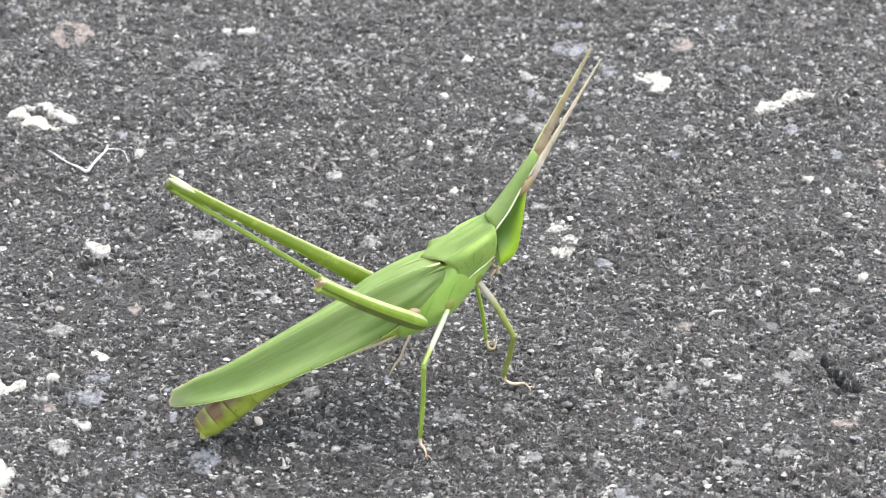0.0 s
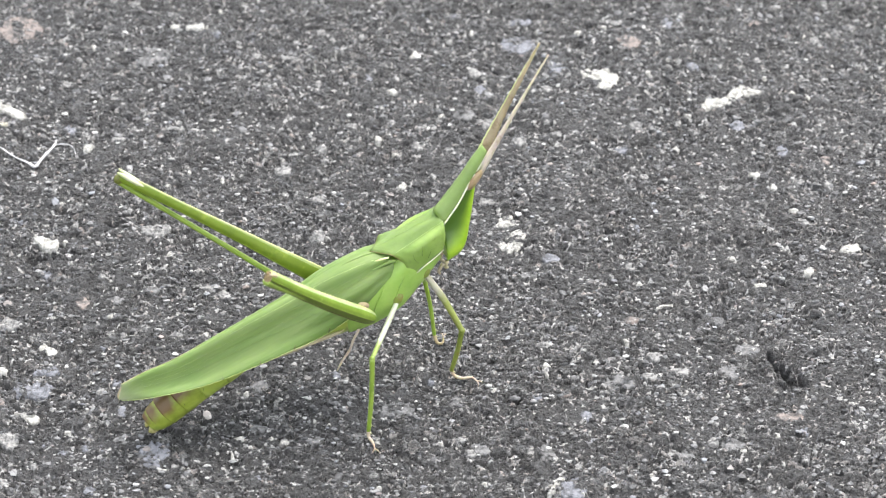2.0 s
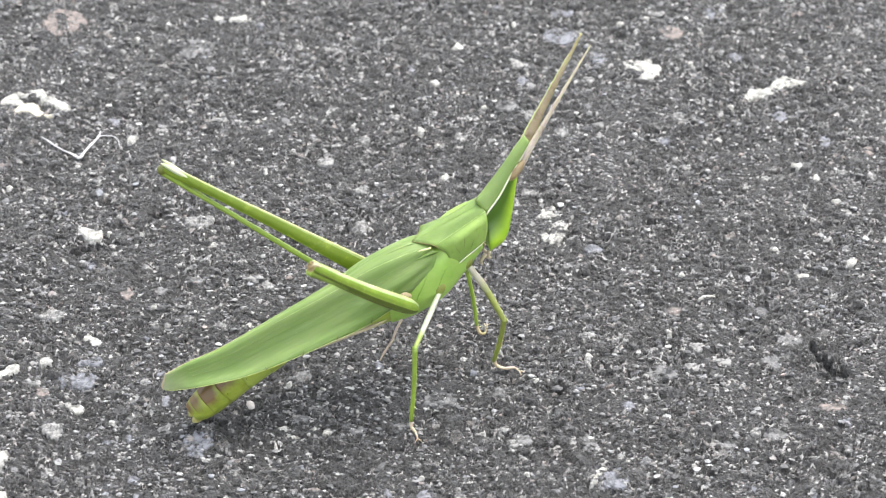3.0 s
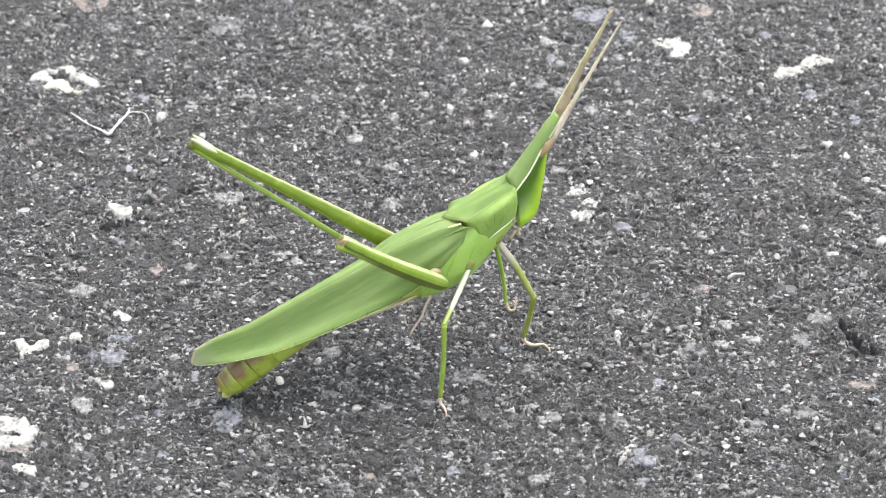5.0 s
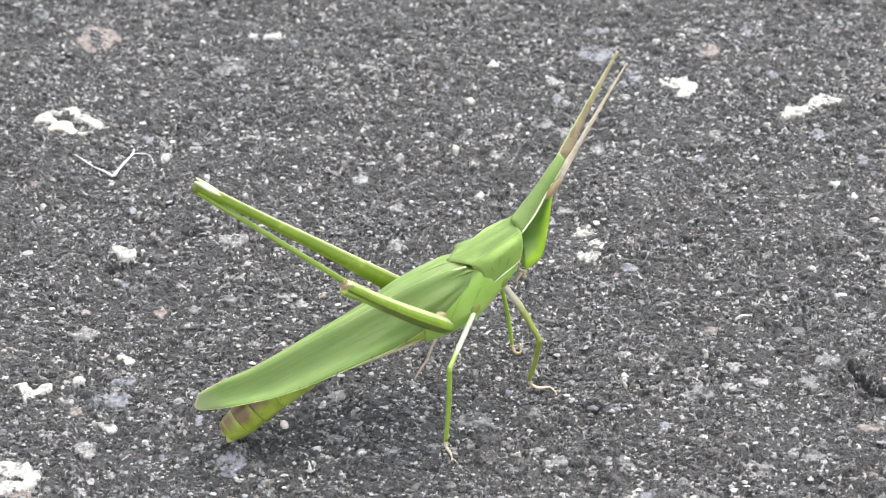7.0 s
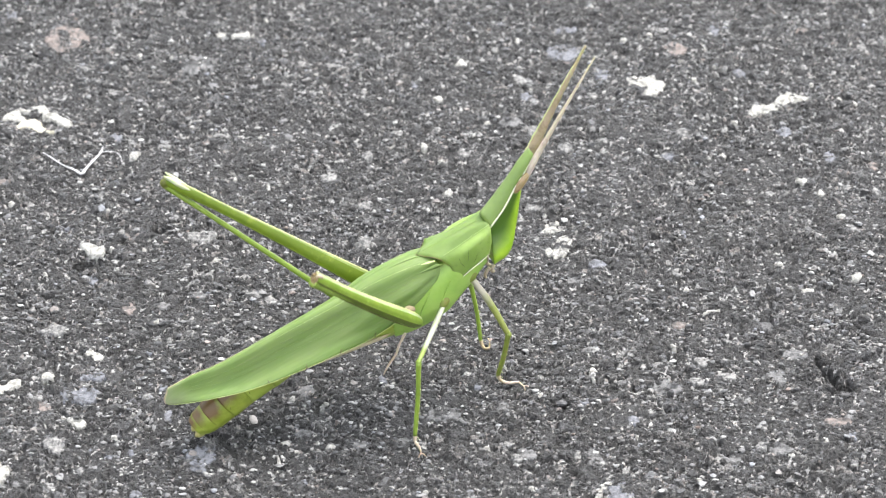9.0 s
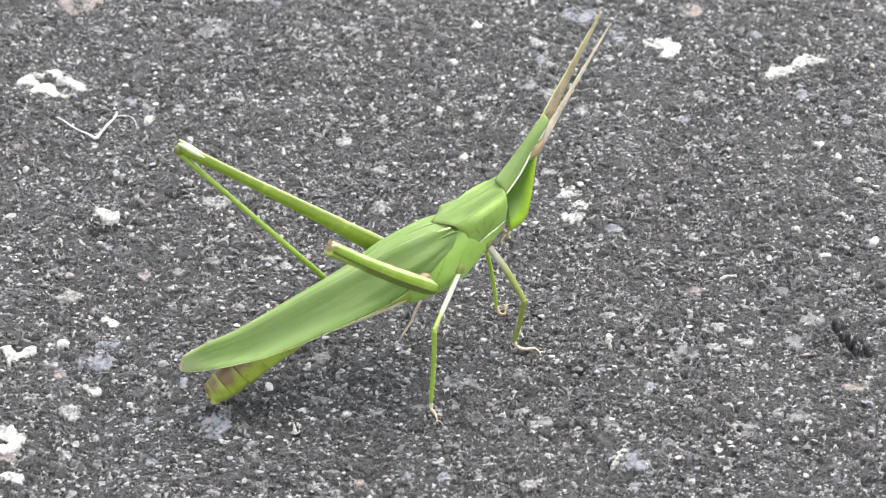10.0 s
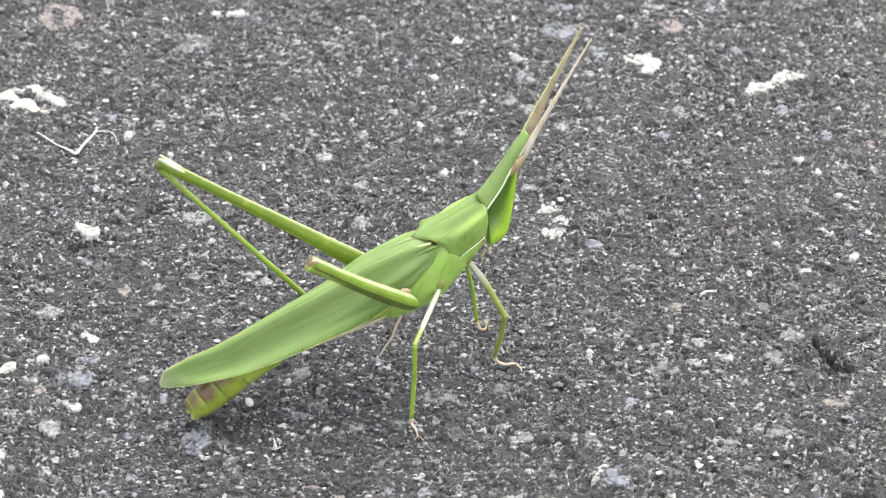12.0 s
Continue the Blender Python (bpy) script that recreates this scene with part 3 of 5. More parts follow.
def build_head():
    # each line runs from the back of the head to its tip
    lines = [
        [(49.2, 0.0, 33.1), (52.1, 0.0, 36.6), (54.3, 0.0, 39.6), (56.2, 0.0, 42.4), (57.6, 0.0, 44.15)],
        [(49.6, 1.1, 32.8), (52.3, 1.05, 36.2), (54.4, 0.85, 39.3), (56.3, 0.8, 42.2), (57.75, 0.6, 44.05)],
        [(50.2, 1.9, 31.7), (52.7, 1.65, 34.9), (54.7, 1.3, 38.3), (56.5, 1.2, 41.2), (57.95, 0.85, 43.6)],
        [(50.3, 0.85, 30.4), (53.0, 0.8, 33.2), (55.0, 0.85, 36.8), (56.6, 0.95, 40.2), (57.9, 0.7, 43.3)],
        [(50.7, 0.75, 28.2), (53.5, 0.8, 30.6), (55.0, 1.1, 34.6), (56.4, 0.8, 39.2), (57.8, 0.6, 43.0)],
        [(50.7, 2.5, 25.6), (53.9, 2.0, 27.0), (55.2, 1.3, 32.2), (56.3, 0.7, 38.2), (57.7, 0.45, 42.7)],
        [(51.1, 1.8, 23.5), (54.1, 1.3, 25.1), (55.4, 0.8, 30.4), (56.3, 0.45, 37.4), (57.65, 0.3, 42.5)],
        [(51.5, 0.0, 23.0), (54.4, 0.0, 24.6), (55.65, 0.0, 30.0), (56.4, 0.0, 37.0), (57.6, 0.0, 42.4)],
    ]
    half = [spline(l, 26) for l in lines]
    top = [[half[k][i] for k in (2, 1, 0)] + [half[k][i] * (1, -1, 1) for k in (1, 2)] for i in range(26)]
    head = part("head", rings("head", [spline(t, 13) for t in top], M_HEAD, closed=False), hopper, "tall tapering green head", thick=0.1)
    face = [[half[k][i] for k in (2, 3, 4, 5, 6, 7)] + [half[k][i] * (1, -1, 1) for k in (6, 5, 4, 3, 2)] for i in range(26)]
    mesh = rings("face", [spline(t, 31) for t in face], M_CHEEK, closed=False)
    band = mesh.attributes.new("band", "FLOAT", "POINT")
    soft = []
    for q in range(len(mesh.vertices)):
        i, j = q // 31, min(q % 31, 30 - q % 31)
        wide = 9.8 - 0.25 * i
        soft.append(0.9 * max(0.0, min(1.0, (wide - j) / 2.5)) * max(0.0, min(1.0, (21 - i) / 5)))
    band.data.foreach_set("value", soft)
    part("face", mesh, head, "glossy bright green slanting face", thick=0.1)
    back = [half[k][0] for k in range(8)] + [half[k][0] * (1, -1, 1) for k in range(6, 0, -1)]
    part("nape", mesh_of("nape", back, [tuple(range(len(back)))], M_SIDE), head)
    for side in (-1, 1):
        stripe = [(p[0] - 0.02, (p[1] + 0.02) * side, p[2] - 0.05) for p in half[2][:17:2]]
        part("cheek_stripe", limb("cheek_stripe", stripe, [0.16, 0.17, 0.17, 0.13], M_CREAM, 8, 18), head, "cream stripe behind the eye")
        brow = [(p[0], p[1] * side, p[2]) for p in half[2][17::2]]
        part("brow", limb("brow", brow, [0.16, 0.12, 0.08], M_CREAM, 6, 12), head, "pale brow ridge")
        part("eye", ball("eye", (55.7, 1.35 * side, 38.8), (0.72, 0.6, 2.1), M_EYE, (0, 34, 0)), head, "oval tan eye")
        jaw = [(51.2, 1.2 * side, 23.0), (51.0, 1.1 * side, 21.9), (51.6, 0.8 * side, 21.3)]
        part("palp", limb("palp", jaw, [0.4, 0.34, 0.25], M_MOUTH, 8, 8), head, "tan mouth feeler")
        palp = [(50.4, 1.5 * side, 23.0), (49.6, 1.6 * side, 21.8), (49.9, 1.4 * side, 20.9)]
        part("palp", limb("palp", palp, [0.35, 0.3, 0.2], M_MOUTH, 8, 8), head, "tan mouth feeler")
    return head


build_head()


def build_antenna(side, path, width, thin):
    """Sword-shaped antenna of flat joints, broad near the base."""
    line = spline(path, 46)
    prof = np.interp(np.linspace(0, 1, 46), [0, 0.06, 0.2, 0.32, 0.6, 0.85, 1], np.array([0.6, 0.85, 1.0, 0.92, 0.55, 0.3, 0.16])) * width
    secs = []
    view = np.array([-0.35, -0.7, 0.62])
    for i in range(46):
        d = line[min(i + 1, 45)] - line[max(i - 1, 0)]
        d /= np.linalg.norm(d)
        e = np.cross(d, view)
        e /= np.linalg.norm(e)
        g = np.cross(e, d)
        w = prof[i] * (0.93 if i % 4 == 0 else 1.02)
        secs.append([line[i] + w * (math.cos(x) * e + thin * math.sin(x) * g) for x in np.linspace(0, 2 * math.pi, 8, endpoint=False)])
    blade = part("antenna", rings("antenna", secs, M_ANTENNA if side > 0 else M_LIT_ANTENNA), hopper, "flat sword-shaped tan antenna")
    if side > 0:
        part("blade_edge", limb("blade_edge", [s[4] for s in secs[3:40]], [0.1, 0.13, 0.1, 0.05], M_PALE_EDGE, 6, 60, rough=0.12), blade, "pale yellowish edge of the blade")
    return blade


build_antenna(1, [(57.2, 0.7, 40.4), (58.6, 0.9, 43.2), (60.4, 1.0, 47.3), (63.8, 1.0, 54.4), (67.2, 1.0, 61.3)], 1.0, 0.35)
build_antenna(-1, [(56.4, -0.9, 38.8), (57.6, -1.15, 41.9), (59.8, -1.3, 46.2), (63.8, -1.3, 53.4), (67.8, -1.3, 60.4)], 0.6, 0.5)


def build_wing(side, lift):
    """One fore wing, folded over the body like half a roof."""
    rows = [  # ridge, fold, belly, lower margin
        [(40.60, -0.60, 28.20), (40.60, 1.90, 27.80), (41.00, 3.15, 26.60), (40.20, 3.85, 25.00)],
        [(36.00, -0.60, 28.00), (35.60, 1.80, 27.10), (35.20, 4.00, 23.60), (34.80, 4.30, 20.00)],
        [(30.00, -0.50, 26.00), (29.40, 1.50, 25.30), (29.08, 3.92, 20.44), (28.27, 4.64, 16.81)],
        [(24.50, -0.40, 23.10), (24.00, 1.10, 22.60), (23.39, 3.07, 17.81), (21.91, 4.69, 15.23)],
        [(15.70, -0.30, 19.80), (15.40, 0.80, 19.30), (16.01, 2.40, 15.54), (15.68, 4.40, 13.53)],
        [(4.80, -0.20, 15.70), (4.70, 0.60, 15.30), (6.59, 1.87, 12.56), (7.71, 3.69, 11.63)],
        [(-1.00, -0.10, 14.40), (-1.00, 0.40, 14.10), (-0.30, 1.25, 11.77), (0.44, 2.55, 10.82)],
        [(-4.60, 0.00, 13.20), (-4.70, 0.25, 13.00), (-4.40, 0.60, 11.40), (-3.60, 1.00, 10.00)],
        [(-4.95, 0.00, 13.20), (-5.20, 0.10, 12.50), (-5.75, 0.20, 10.90), (-5.70, 0.30, 10.10)],
    ]
    along = [spline([r[k] for r in rows], 60) for k in range(4)]
    secs = []
    for i in range(60):
        line = spline([a[i] for a in along], 22)
        for k in range(22):
            rib = 0.02 * math.sin(k * 2.1) * min(1, (59 - i) / 12)
            # a lengthwise crease below the main vein, deepest near the root
            rib += (0.16 * math.exp(-((k - 8) / 1.3) ** 2) - 0.2 * math.exp(-((k - 10.5) / 1.3) ** 2) + 0.12 * math.exp(-((k - 14) / 1.2) ** 2) - 0.2 * math.exp(-((k - 16) / 1.0) ** 2)) * min(1, i / 4) * max(0, 1 - i / 48)
            line[k] += (0, rib, rib)
        secs.append([(p[0], p[1] * side, p[2] + lift) for p in line])
    mesh = rings("fore_wing", secs, M_WING, closed=False)
    dry = mesh.attributes.new("dry", "FLOAT", "POINT")
    dry.data.foreach_set("value", [0.85 * min(1, max(0, (q // 22 - 45) / 14)) ** 1.2 for q in range(len(mesh.vertices))])
    wing = part("fore_wing", mesh, hopper, "folded leaf-green fore wing with a dry tip", thick=0.1)
    fold = [(a[0], a[1] * side, a[2] + lift + 0.08) for a in along[1][4:34:3]]
    part("vein", limb("vein", fold, [0.06, 0.05, 0.03], M_KEEL, 6, 24), wing, "pale main vein")
    for q, size in ((0.3, 0.05), (0.55, 0.04), (0.78, 0.04)):
        ridge = [tuple((p + (r - p) * q) * (1, side, 1) + np.array([0.0, 0.02 * side, lift + 0.08 * (1 - q)])) for p, r in zip(along[1][6:50:4], along[2][6:50:4])]
        part("vein", limb("vein", ridge, [0.03, size, size, 0.03], M_WING, 6, 30), wing, "low green vein")
    lower = [(a[0], (a[1] + 0.06) * side, a[2] + lift) for a in along[3][10::4]]
    part("margin", limb("margin", lower, [0.04, 0.05, 0.05, 0.04], M_MARGIN, 6, 36), wing, "pale lower margin")
    # dark marks added on the wing margin, standing in for abdomen ring seams
    for f in (14, 21, 28, 34):
        p, q = along[3][f], along[2][f]
        mark = [tuple((p + (q - p) * k) * (1, side, 1) + np.array([0.25 * k, 0.12 * side, lift])) for k in (0.0, 0.1, 0.24)]
        part("seam_mark", limb("seam_mark", mark, [0.08, 0.08, 0.03], M_DARK, 5, 6), wing, "short dark mark for an abdomen ring seam")
    end = [(p[0], (p[1] + 0.03) * side, p[2] + lift) for p in (a[-1] for a in along)]
    part("margin", limb("margin", end, [0.06, 0.1, 0.1, 0.06], M_MOUTH, 6, 10), wing, "dry brown tip margin")
    tip = [(a[0], a[1] * side, a[2] + lift + 0.04) for a in along[0][34::3]]
    part("margin", limb("margin", tip, [0.02, 0.04, 0.06, 0.06], M_PLEURA, 6, 30), wing, "dry pale upper margin")
    return wing


build_wing(1, -0.12)
build_wing(-1, 0.08)
part("wing_root", limb("wing_root", [(37.73, -2.75, 28.21), (38.85, -2.90, 28.34), (40.09, -3.00, 28.46)], [0.02, 0.17, 0.13], M_PALE_EDGE, 8, 12), hopper, "pale flash at the wing root")
# dark strip laid on the wing in place of the fold's shade
part("wing_root", limb("wing_root", [(41.26, -3.30, 27.56), (40.23, -3.40, 27.71), (39.09, -3.55, 27.58), (36.57, -3.70, 27.16)], [0.12, 0.36, 0.26, 0.02], M_GROOVE, 8, 16), hopper, "dark green strip for the shaded fold at the wing root")


def build_abdomen():
    rows = [  # along, height, half height, half width
        (33.5, 17.4, 3.9, 3.6), (28.0, 16.5, 3.7, 3.5), (22.5, 15.5, 3.3, 2.9), (17.0, 13.9, 2.9, 2.4), (12.0, 11.3, 3.2, 2.2), (8.0, 9.2, 3.2, 2.2), (4.6, 7.0, 3.1, 2.3), (1.9, 5.1, 2.8, 2.3), (0.1, 3.9, 2.3, 2.1), (-0.9, 3.2, 1.8, 1.6)]
    path = spline(rows, 91)
    root = None
    for k in range(9):
        seg = path[k * 10:k * 10 + 12] if k < 8 else path[80:91]
        secs = []
        for i, (s, z, h, w) in enumerate(seg):
            j = k * 10 + i
            a, b = path[max(j - 1, 0)], path[min(j + 1, 90)]
            d = np.array([b[0] - a[0], 0, b[1] - a[1]])
            d /= np.linalg.norm(d)
            up = np.array([d[2], 0, -d[0]])
            up *= math.copysign(1, up[2])
            swell = 1.0 + 0.035 * (i / 11) - (0.025 if i == 0 else 0)
            secs.append([np.array([s, 0, z]) + swell * (h * math.sin(x) * up + np.array([0, w * math.cos(x), 0])) for x in np.linspace(0, 2 * math.pi, 24, endpoint=False)])
        mat = M_ABDOMEN if k < 5 else M_ABDOMEN_REAR
        name = "abdomen" if root is None else "abdomen_ring"
        mesh = rings(name, secs, mat)
        if k >= 5:
            back = mesh.attributes.new("back", "FLOAT", "POINT")
            back.data.foreach_set("value", [max(0.0, math.sin(2 * math.pi * (q % 24) / 24) + 0.05) * min(1, (q // 24) / 5) * (1.0 if k < 7 else 0.55) for q in range(len(mesh.vertices))])
        ob = part(name, mesh, hopper if root is None else root, "olive green ringed abdomen, brownish on top near its tip" if root is None else "")
        root = root or ob
        if k in (2, 3, 4, 5):
            s, z, h, w = path[k * 10 + 10]
            for side in (-1, 1):
                mark = [(s - 0.1, (w + 0.05) * side, z + 0.8), (s + 0.1, (w * 0.96 + 0.05) * side, z - 0.5), (s + 0.2, (w * 0.88 + 0.05) * side, z - h * 0.45)]
                part("ring_gap", limb("ring_gap", mark, [0.03, 0.07, 0.03], M_DARK, 5, 8), root, "dark seam")
    for side in (-1, 1):
        fold = [(32.0, 3.85 * side, 16.2), (30.0, 3.75 * side, 15.7), (26.5, 3.5 * side, 14.9), (22.0, 3.2 * side, 13.8), (17.0, 2.7 * side, 12.3)]
        part("pleural_fold", limb("pleural_fold", fold, [0.06, 0.36, 0.38, 0.34, 0.06], M_PLEURA, 8, 20), root, "pale pinkish fold along the belly")
    part("ovipositor", limb("ovipositor", [(0.0, 0.7, 3.2), (-0.9, 0.75, 2.4), (-1.4, 0.6, 2.0)], [1.0, 0.75, 0.2], M_ABDOMEN_TIP, 10, 10), root, "pale olive tip")
    part("ovipositor", limb("ovipositor", [(0.1, -0.7, 3.1), (-0.7, -0.75, 2.3), (-1.2, -0.6, 1.8)], [1.0, 0.75, 0.2], M_ABDOMEN_TIP, 10, 10), root, "pale olive tip")


build_abdomen()


def thorns(parent, a, b, count, length, out, radius=0.07, start=0.2, end=0.97):
    """Short thorns along a shin, in two rows, as one part."""
    a, b, out = np.asarray(a, float), np.asarray(b, float), np.asarray(out, float)
    d = (b - a) / np.linalg.norm(b - a)
    out = out - d * np.dot(out, d)
    out /= np.linalg.norm(out)
    side = np.cross(d, out)
    pts, faces = [], []
    for i in range(count):
        for k in (-1, 1):
            p = a + (b - a) * (start + (end - start) * (i + 0.25 * k) / max(count - 1, 1))
            w = 0.75 * out + k * 0.65 * side + 0.45 * d
            q = len(pts)
            for x in (0, 2.1, 4.2):
                pts.append(p + radius * (math.cos(x) * d + math.sin(x) * np.cross(d, w)))
            pts.append(p + w * length)
            faces += [(q, q + 1, q + 3), (q + 1, q + 2, q + 3), (q + 2, q, q + 3)]
    return part("thorns", mesh_of("thorns", pts, faces, M_PALE_EDGE, False), parent, "short pale thorns")


def walking_leg(name, hip, knee, ankle, foot, femur_r, tibia_r, femur_mat, tibia_mat, thorn_out, foot_mat=None):
    foot_mat = foot_mat or M_TARSUS
    hip, knee, ankle = (np.asarray(p, float) for p in (hip, knee, ankle))
    bow = (hip + knee) / 2 + (0.15, 0, 0.35)
    part("coxa", ball("coxa", hip + (-0.2, 0.1 * np.sign(hip[1]), 0.55), (1.05, 0.85, 1.35), M_OLIVE, (0, 20, 0)), hopper, "olive hip joint")
    mesh = limb(name + "_femur", [hip, bow, knee], [femur_r * 0.9, femur_r * 1.1, femur_r, femur_r * 0.85], femur_mat, 10, 20)
    along = mesh.attributes.new("along", "FLOAT", "POINT")
    along.data.foreach_set("value", [(q // 10) / 19 for q in range(len(mesh.vertices))])
    femur = part(name + "_femur", mesh, hopper, "pale green thigh")
    part("knee", ball("knee", knee, (femur_r * 1.05,) * 3, tibia_mat), femur)
    bend = (knee + ankle) / 2 + (0.2, 0.0, 0)
    tibia = part(name + "_tibia", limb(name + "_tibia", [knee, bend, ankle], [tibia_r * 1.15, tibia_r, tibia_r, tibia_r * 0.9], tibia_mat, 10, 20), hopper, "thin green shin with short thorns")
    thorns(tibia, knee, ankle, 7, 1.0, thorn_out, 0.1, 0.3)
    part("tarsus", limb("tarsus", [ankle] + [np.asarray(p, float) for p in foot], [0.36, 0.3, 0.28, 0.2, 0.11], foot_mat, 8, 18, rough=0.06), tibia, "tan jointed foot")
    tip, before = np.asarray(foot[-1], float), np.asarray(foot[-2], float)
    d = (tip - before) / np.linalg.norm(tip - before)
    across = np.cross(d, (0, 0, 1))
    for k in (-1, 1):
        part("claw", limb("claw", [tip, tip + 0.5 * d + 0.35 * k * across + (0, 0, 0.1), tip + 0.75 * d + 0.7 * k * across + (0, 0, -0.25)], [0.14, 0.1, 0.04], M_TARSUS, 6, 6), tibia, "small tan claw")


walking_leg("mid_leg", (41.6, -3.5, 19.4), (33.8, -11.8, 15.9), (32.5, -13.5, 1.7), [(32.4, -14.0, 0.7), (32.6, -15.2, 0.55), (32.4, -16.6, 0.45)], 0.42, 0.4, M_PALE_LEG, M_TIBIA, (1, -0.2, 0))
walking_leg("mid_leg", (41.6, 3.5, 19.4), (34.8, 11.2, 15.9), (33.2, 12.2, 1.7), [(33.1, 12.7, 0.7), (33.2, 13.6, 0.55), (33.0, 14.8, 0.45)], 0.62, 0.5, M_PALE_LEG, M_TIBIA, (1, 0.2, 0))
walking_leg("fore_leg", (47.0, -2.0, 22.2), (51.9, -6.6, 12.0), (51.1, -4.6, 1.7), [(51.4, -5.0, 0.8), (52.4, -5.9, 0.5), (54.0, -6.6, 0.75), (54.6, -7.4, 0.4)], 0.54, 0.44, M_TAN_LEG, M_OLIVE, (1, 0.1, 0))
walking_leg("fore_leg", (46.6, 2.0, 21.6), (50.6, 6.6, 12.9), (51.9, 5.0, 1.5), [(52.0, 4.4, 0.75), (52.2, 3.8, 0.5), (52.9, 3.6, 0.6), (53.3, 4.3, 1.2)], 0.5, 0.36, M_PALE_LEG, M_TIBIA, (1, 0.2, 0), M_HIP)


def hind_femur(side, base, knee, tall, bow):
    """Long jumping thigh, flattened and keeled, with a knee cap."""
    base, knee = np.asarray(base, float), np.asarray(knee, float)
    d = (knee - base) / np.linalg.norm(knee - base)
    up = np.array([0, 0, 1.0]) - d * d[2]
    up /= np.linalg.norm(up)
    outw = np.cross(d, up)
    outw *= math.copysign(1, outw[1] * side)
    count = 34
    shape = [0.75, 1.2, 1.25, 0.9, 0.62, 0.66, 0.6] if side > 0 else [0.55, 0.82, 0.9, 0.82, 0.7, 0.7, 0.66]
    tall_at = np.interp(np.linspace(0, 1, count), [0, 0.05, 0.15, 0.4, 0.75, 0.93, 1.0], np.array(shape)) * tall
    prof = [(1, 0.0), (0.9, 0.34), (0.66, 0.62), (0.34, 0.9), (-0.1, 0.98), (-0.55, 0.8), (-0.85, 0.42), (-1, 0.0)]
    if side > 0:
        prof[1:4] = [(0.96, 0.15), (0.86, 0.3), (0.45, 0.8)]
    else:
        prof[4:6] = [(0.05, 0.98), (-0.3, 0.92)]
    secs = []
    for i, f in enumerate(np.linspace(0, 1, count)):
        c = base + (knee - base) * f + up * bow * math.sin(math.pi * f)
        h = tall_at[i]
        w = h * 0.72
        secs.append([c + up * h * a + outw * w * b for a, b in prof] + [c + up * h * a - outw * w * b for a, b in reversed(prof[1:-1])])
    own = M_FEMUR_OLIVE if side > 0 else M_FEMUR
    pick = lambda *ks: [[ring[k] for k in ks] for ring in secs]
    femur = part("hind_femur", rings("hind_femur", pick(2, 3, 4, 5), own, closed=False), hopper, "long keeled bright green jumping thigh")
    part("inner_face", rings("inner_face", pick(9, 10, 11, 12), own, closed=False), femur)
    # light above and shade below are put into the strips' colours
    part("upper_strip", rings("upper_strip", pick(12, 13, 0, 1, 2), M_FEMUR_TOP if side > 0 else M_FEMUR_WHITE, closed=False), femur, "pale green upper strip with light painted in")
    part("lower_strip", rings("lower_strip", pick(5, 6, 7, 8, 9), M_FEMUR_SHADED, closed=False), femur, "lower strip with shade painted in dark green")
    for at in (0, -1):
        part("femur_end", mesh_of("femur_end", secs[at], [tuple(range(len(secs[at])))], M_KNEE if at and side < 0 else own), femur)
    crest = [s[0] + up * 0.02 for s in secs]
    keel = part("upper_keel", limb("upper_keel", crest, [0.1, 0.13, 0.1, 0.12], M_PALE_EDGE, 6, 40), femur, "pale serrated upper keel")
    pts, faces = [], []
    for i, f in enumerate(np.linspace(0.03, 0.9, 34)):
        c = np.array(crest)[min(int(f * (count - 1)), count - 1)] + (knee - base) * (f - int(f * (count - 1)) / (count - 1))
        q = len(pts)
        pts += [c - 0.18 * d, c + 0.18 * d, c + 0.1 * outw, c + up * 0.26 + d * 0.12]
        faces += [(q, q + 1, q + 3), (q + 1, q + 2, q + 3), (q + 2, q, q + 3)]
    part("teeth", mesh_of("teeth", pts, faces, M_PALE_EDGE, False), femur, "tiny pale teeth on the keel")
    low = [s[7] for s in secs]
    part("lower_keel", limb("lower_keel", low, [0.1, 0.14, 0.12, 0.1], M_LOW_KEEL, 6, 30), femur, "brownish green lower keel")
    for a in (5, 9):
        seam = [s[a] for s in secs[1:-1]]
        part("side_ridge", limb("side_ridge", seam, [0.03, 0.07, 0.07, 0.03], M_FEMUR, 6, 34), femur, "low ridge along the side")
    for k in (-1, 1):
        if side > 0:
            lobe = [knee - d * 5.0 + up * 0.55 + outw * 0.15 * k, knee - d * 2.4 + up * 0.68 + outw * 0.34 * k, knee - d * 0.4 + up * 0.85 + outw * 0.36 * k, knee + d * 0.9 + up * (1.2 if k > 0 else 0.8) + outw * 0.3 * k]
            part("knee_lobe", limb("knee_lobe", lobe, [0.06, 0.34, 0.42, 0.34, 0.1], M_PALE_KNEE, 8, 16), femur, "pale pointed knee lobe")
        else:
            lobe = [knee - d * 2.0 + up * 0.5 + outw * 0.45 * k, knee - d * 0.7 + up * 0.55 + outw * 0.45 * k, knee + d * 0.3 + up * 0.4 + outw * 0.3 * k]
            part("knee_lobe", limb("knee_lobe", lobe, [0.12, 0.32, 0.3, 0.14], M_MOUTH if k > 0 else M_KNEE, 8, 12), femur, "tan and brown knee lobe")
    part("knee_cap", ball("knee_cap", knee - up * (0.45 if side > 0 else 0.2) - d * (0.1 if side > 0 else 0.5), (0.85, 0.7, 0.95) if side > 0 else (0.6, 0.56, 0.72), M_LOW_KEEL if side > 0 else M_KNEE), femur, "olive brown knee joint" if side > 0 else "brown knee joint")
    return d, up, outw


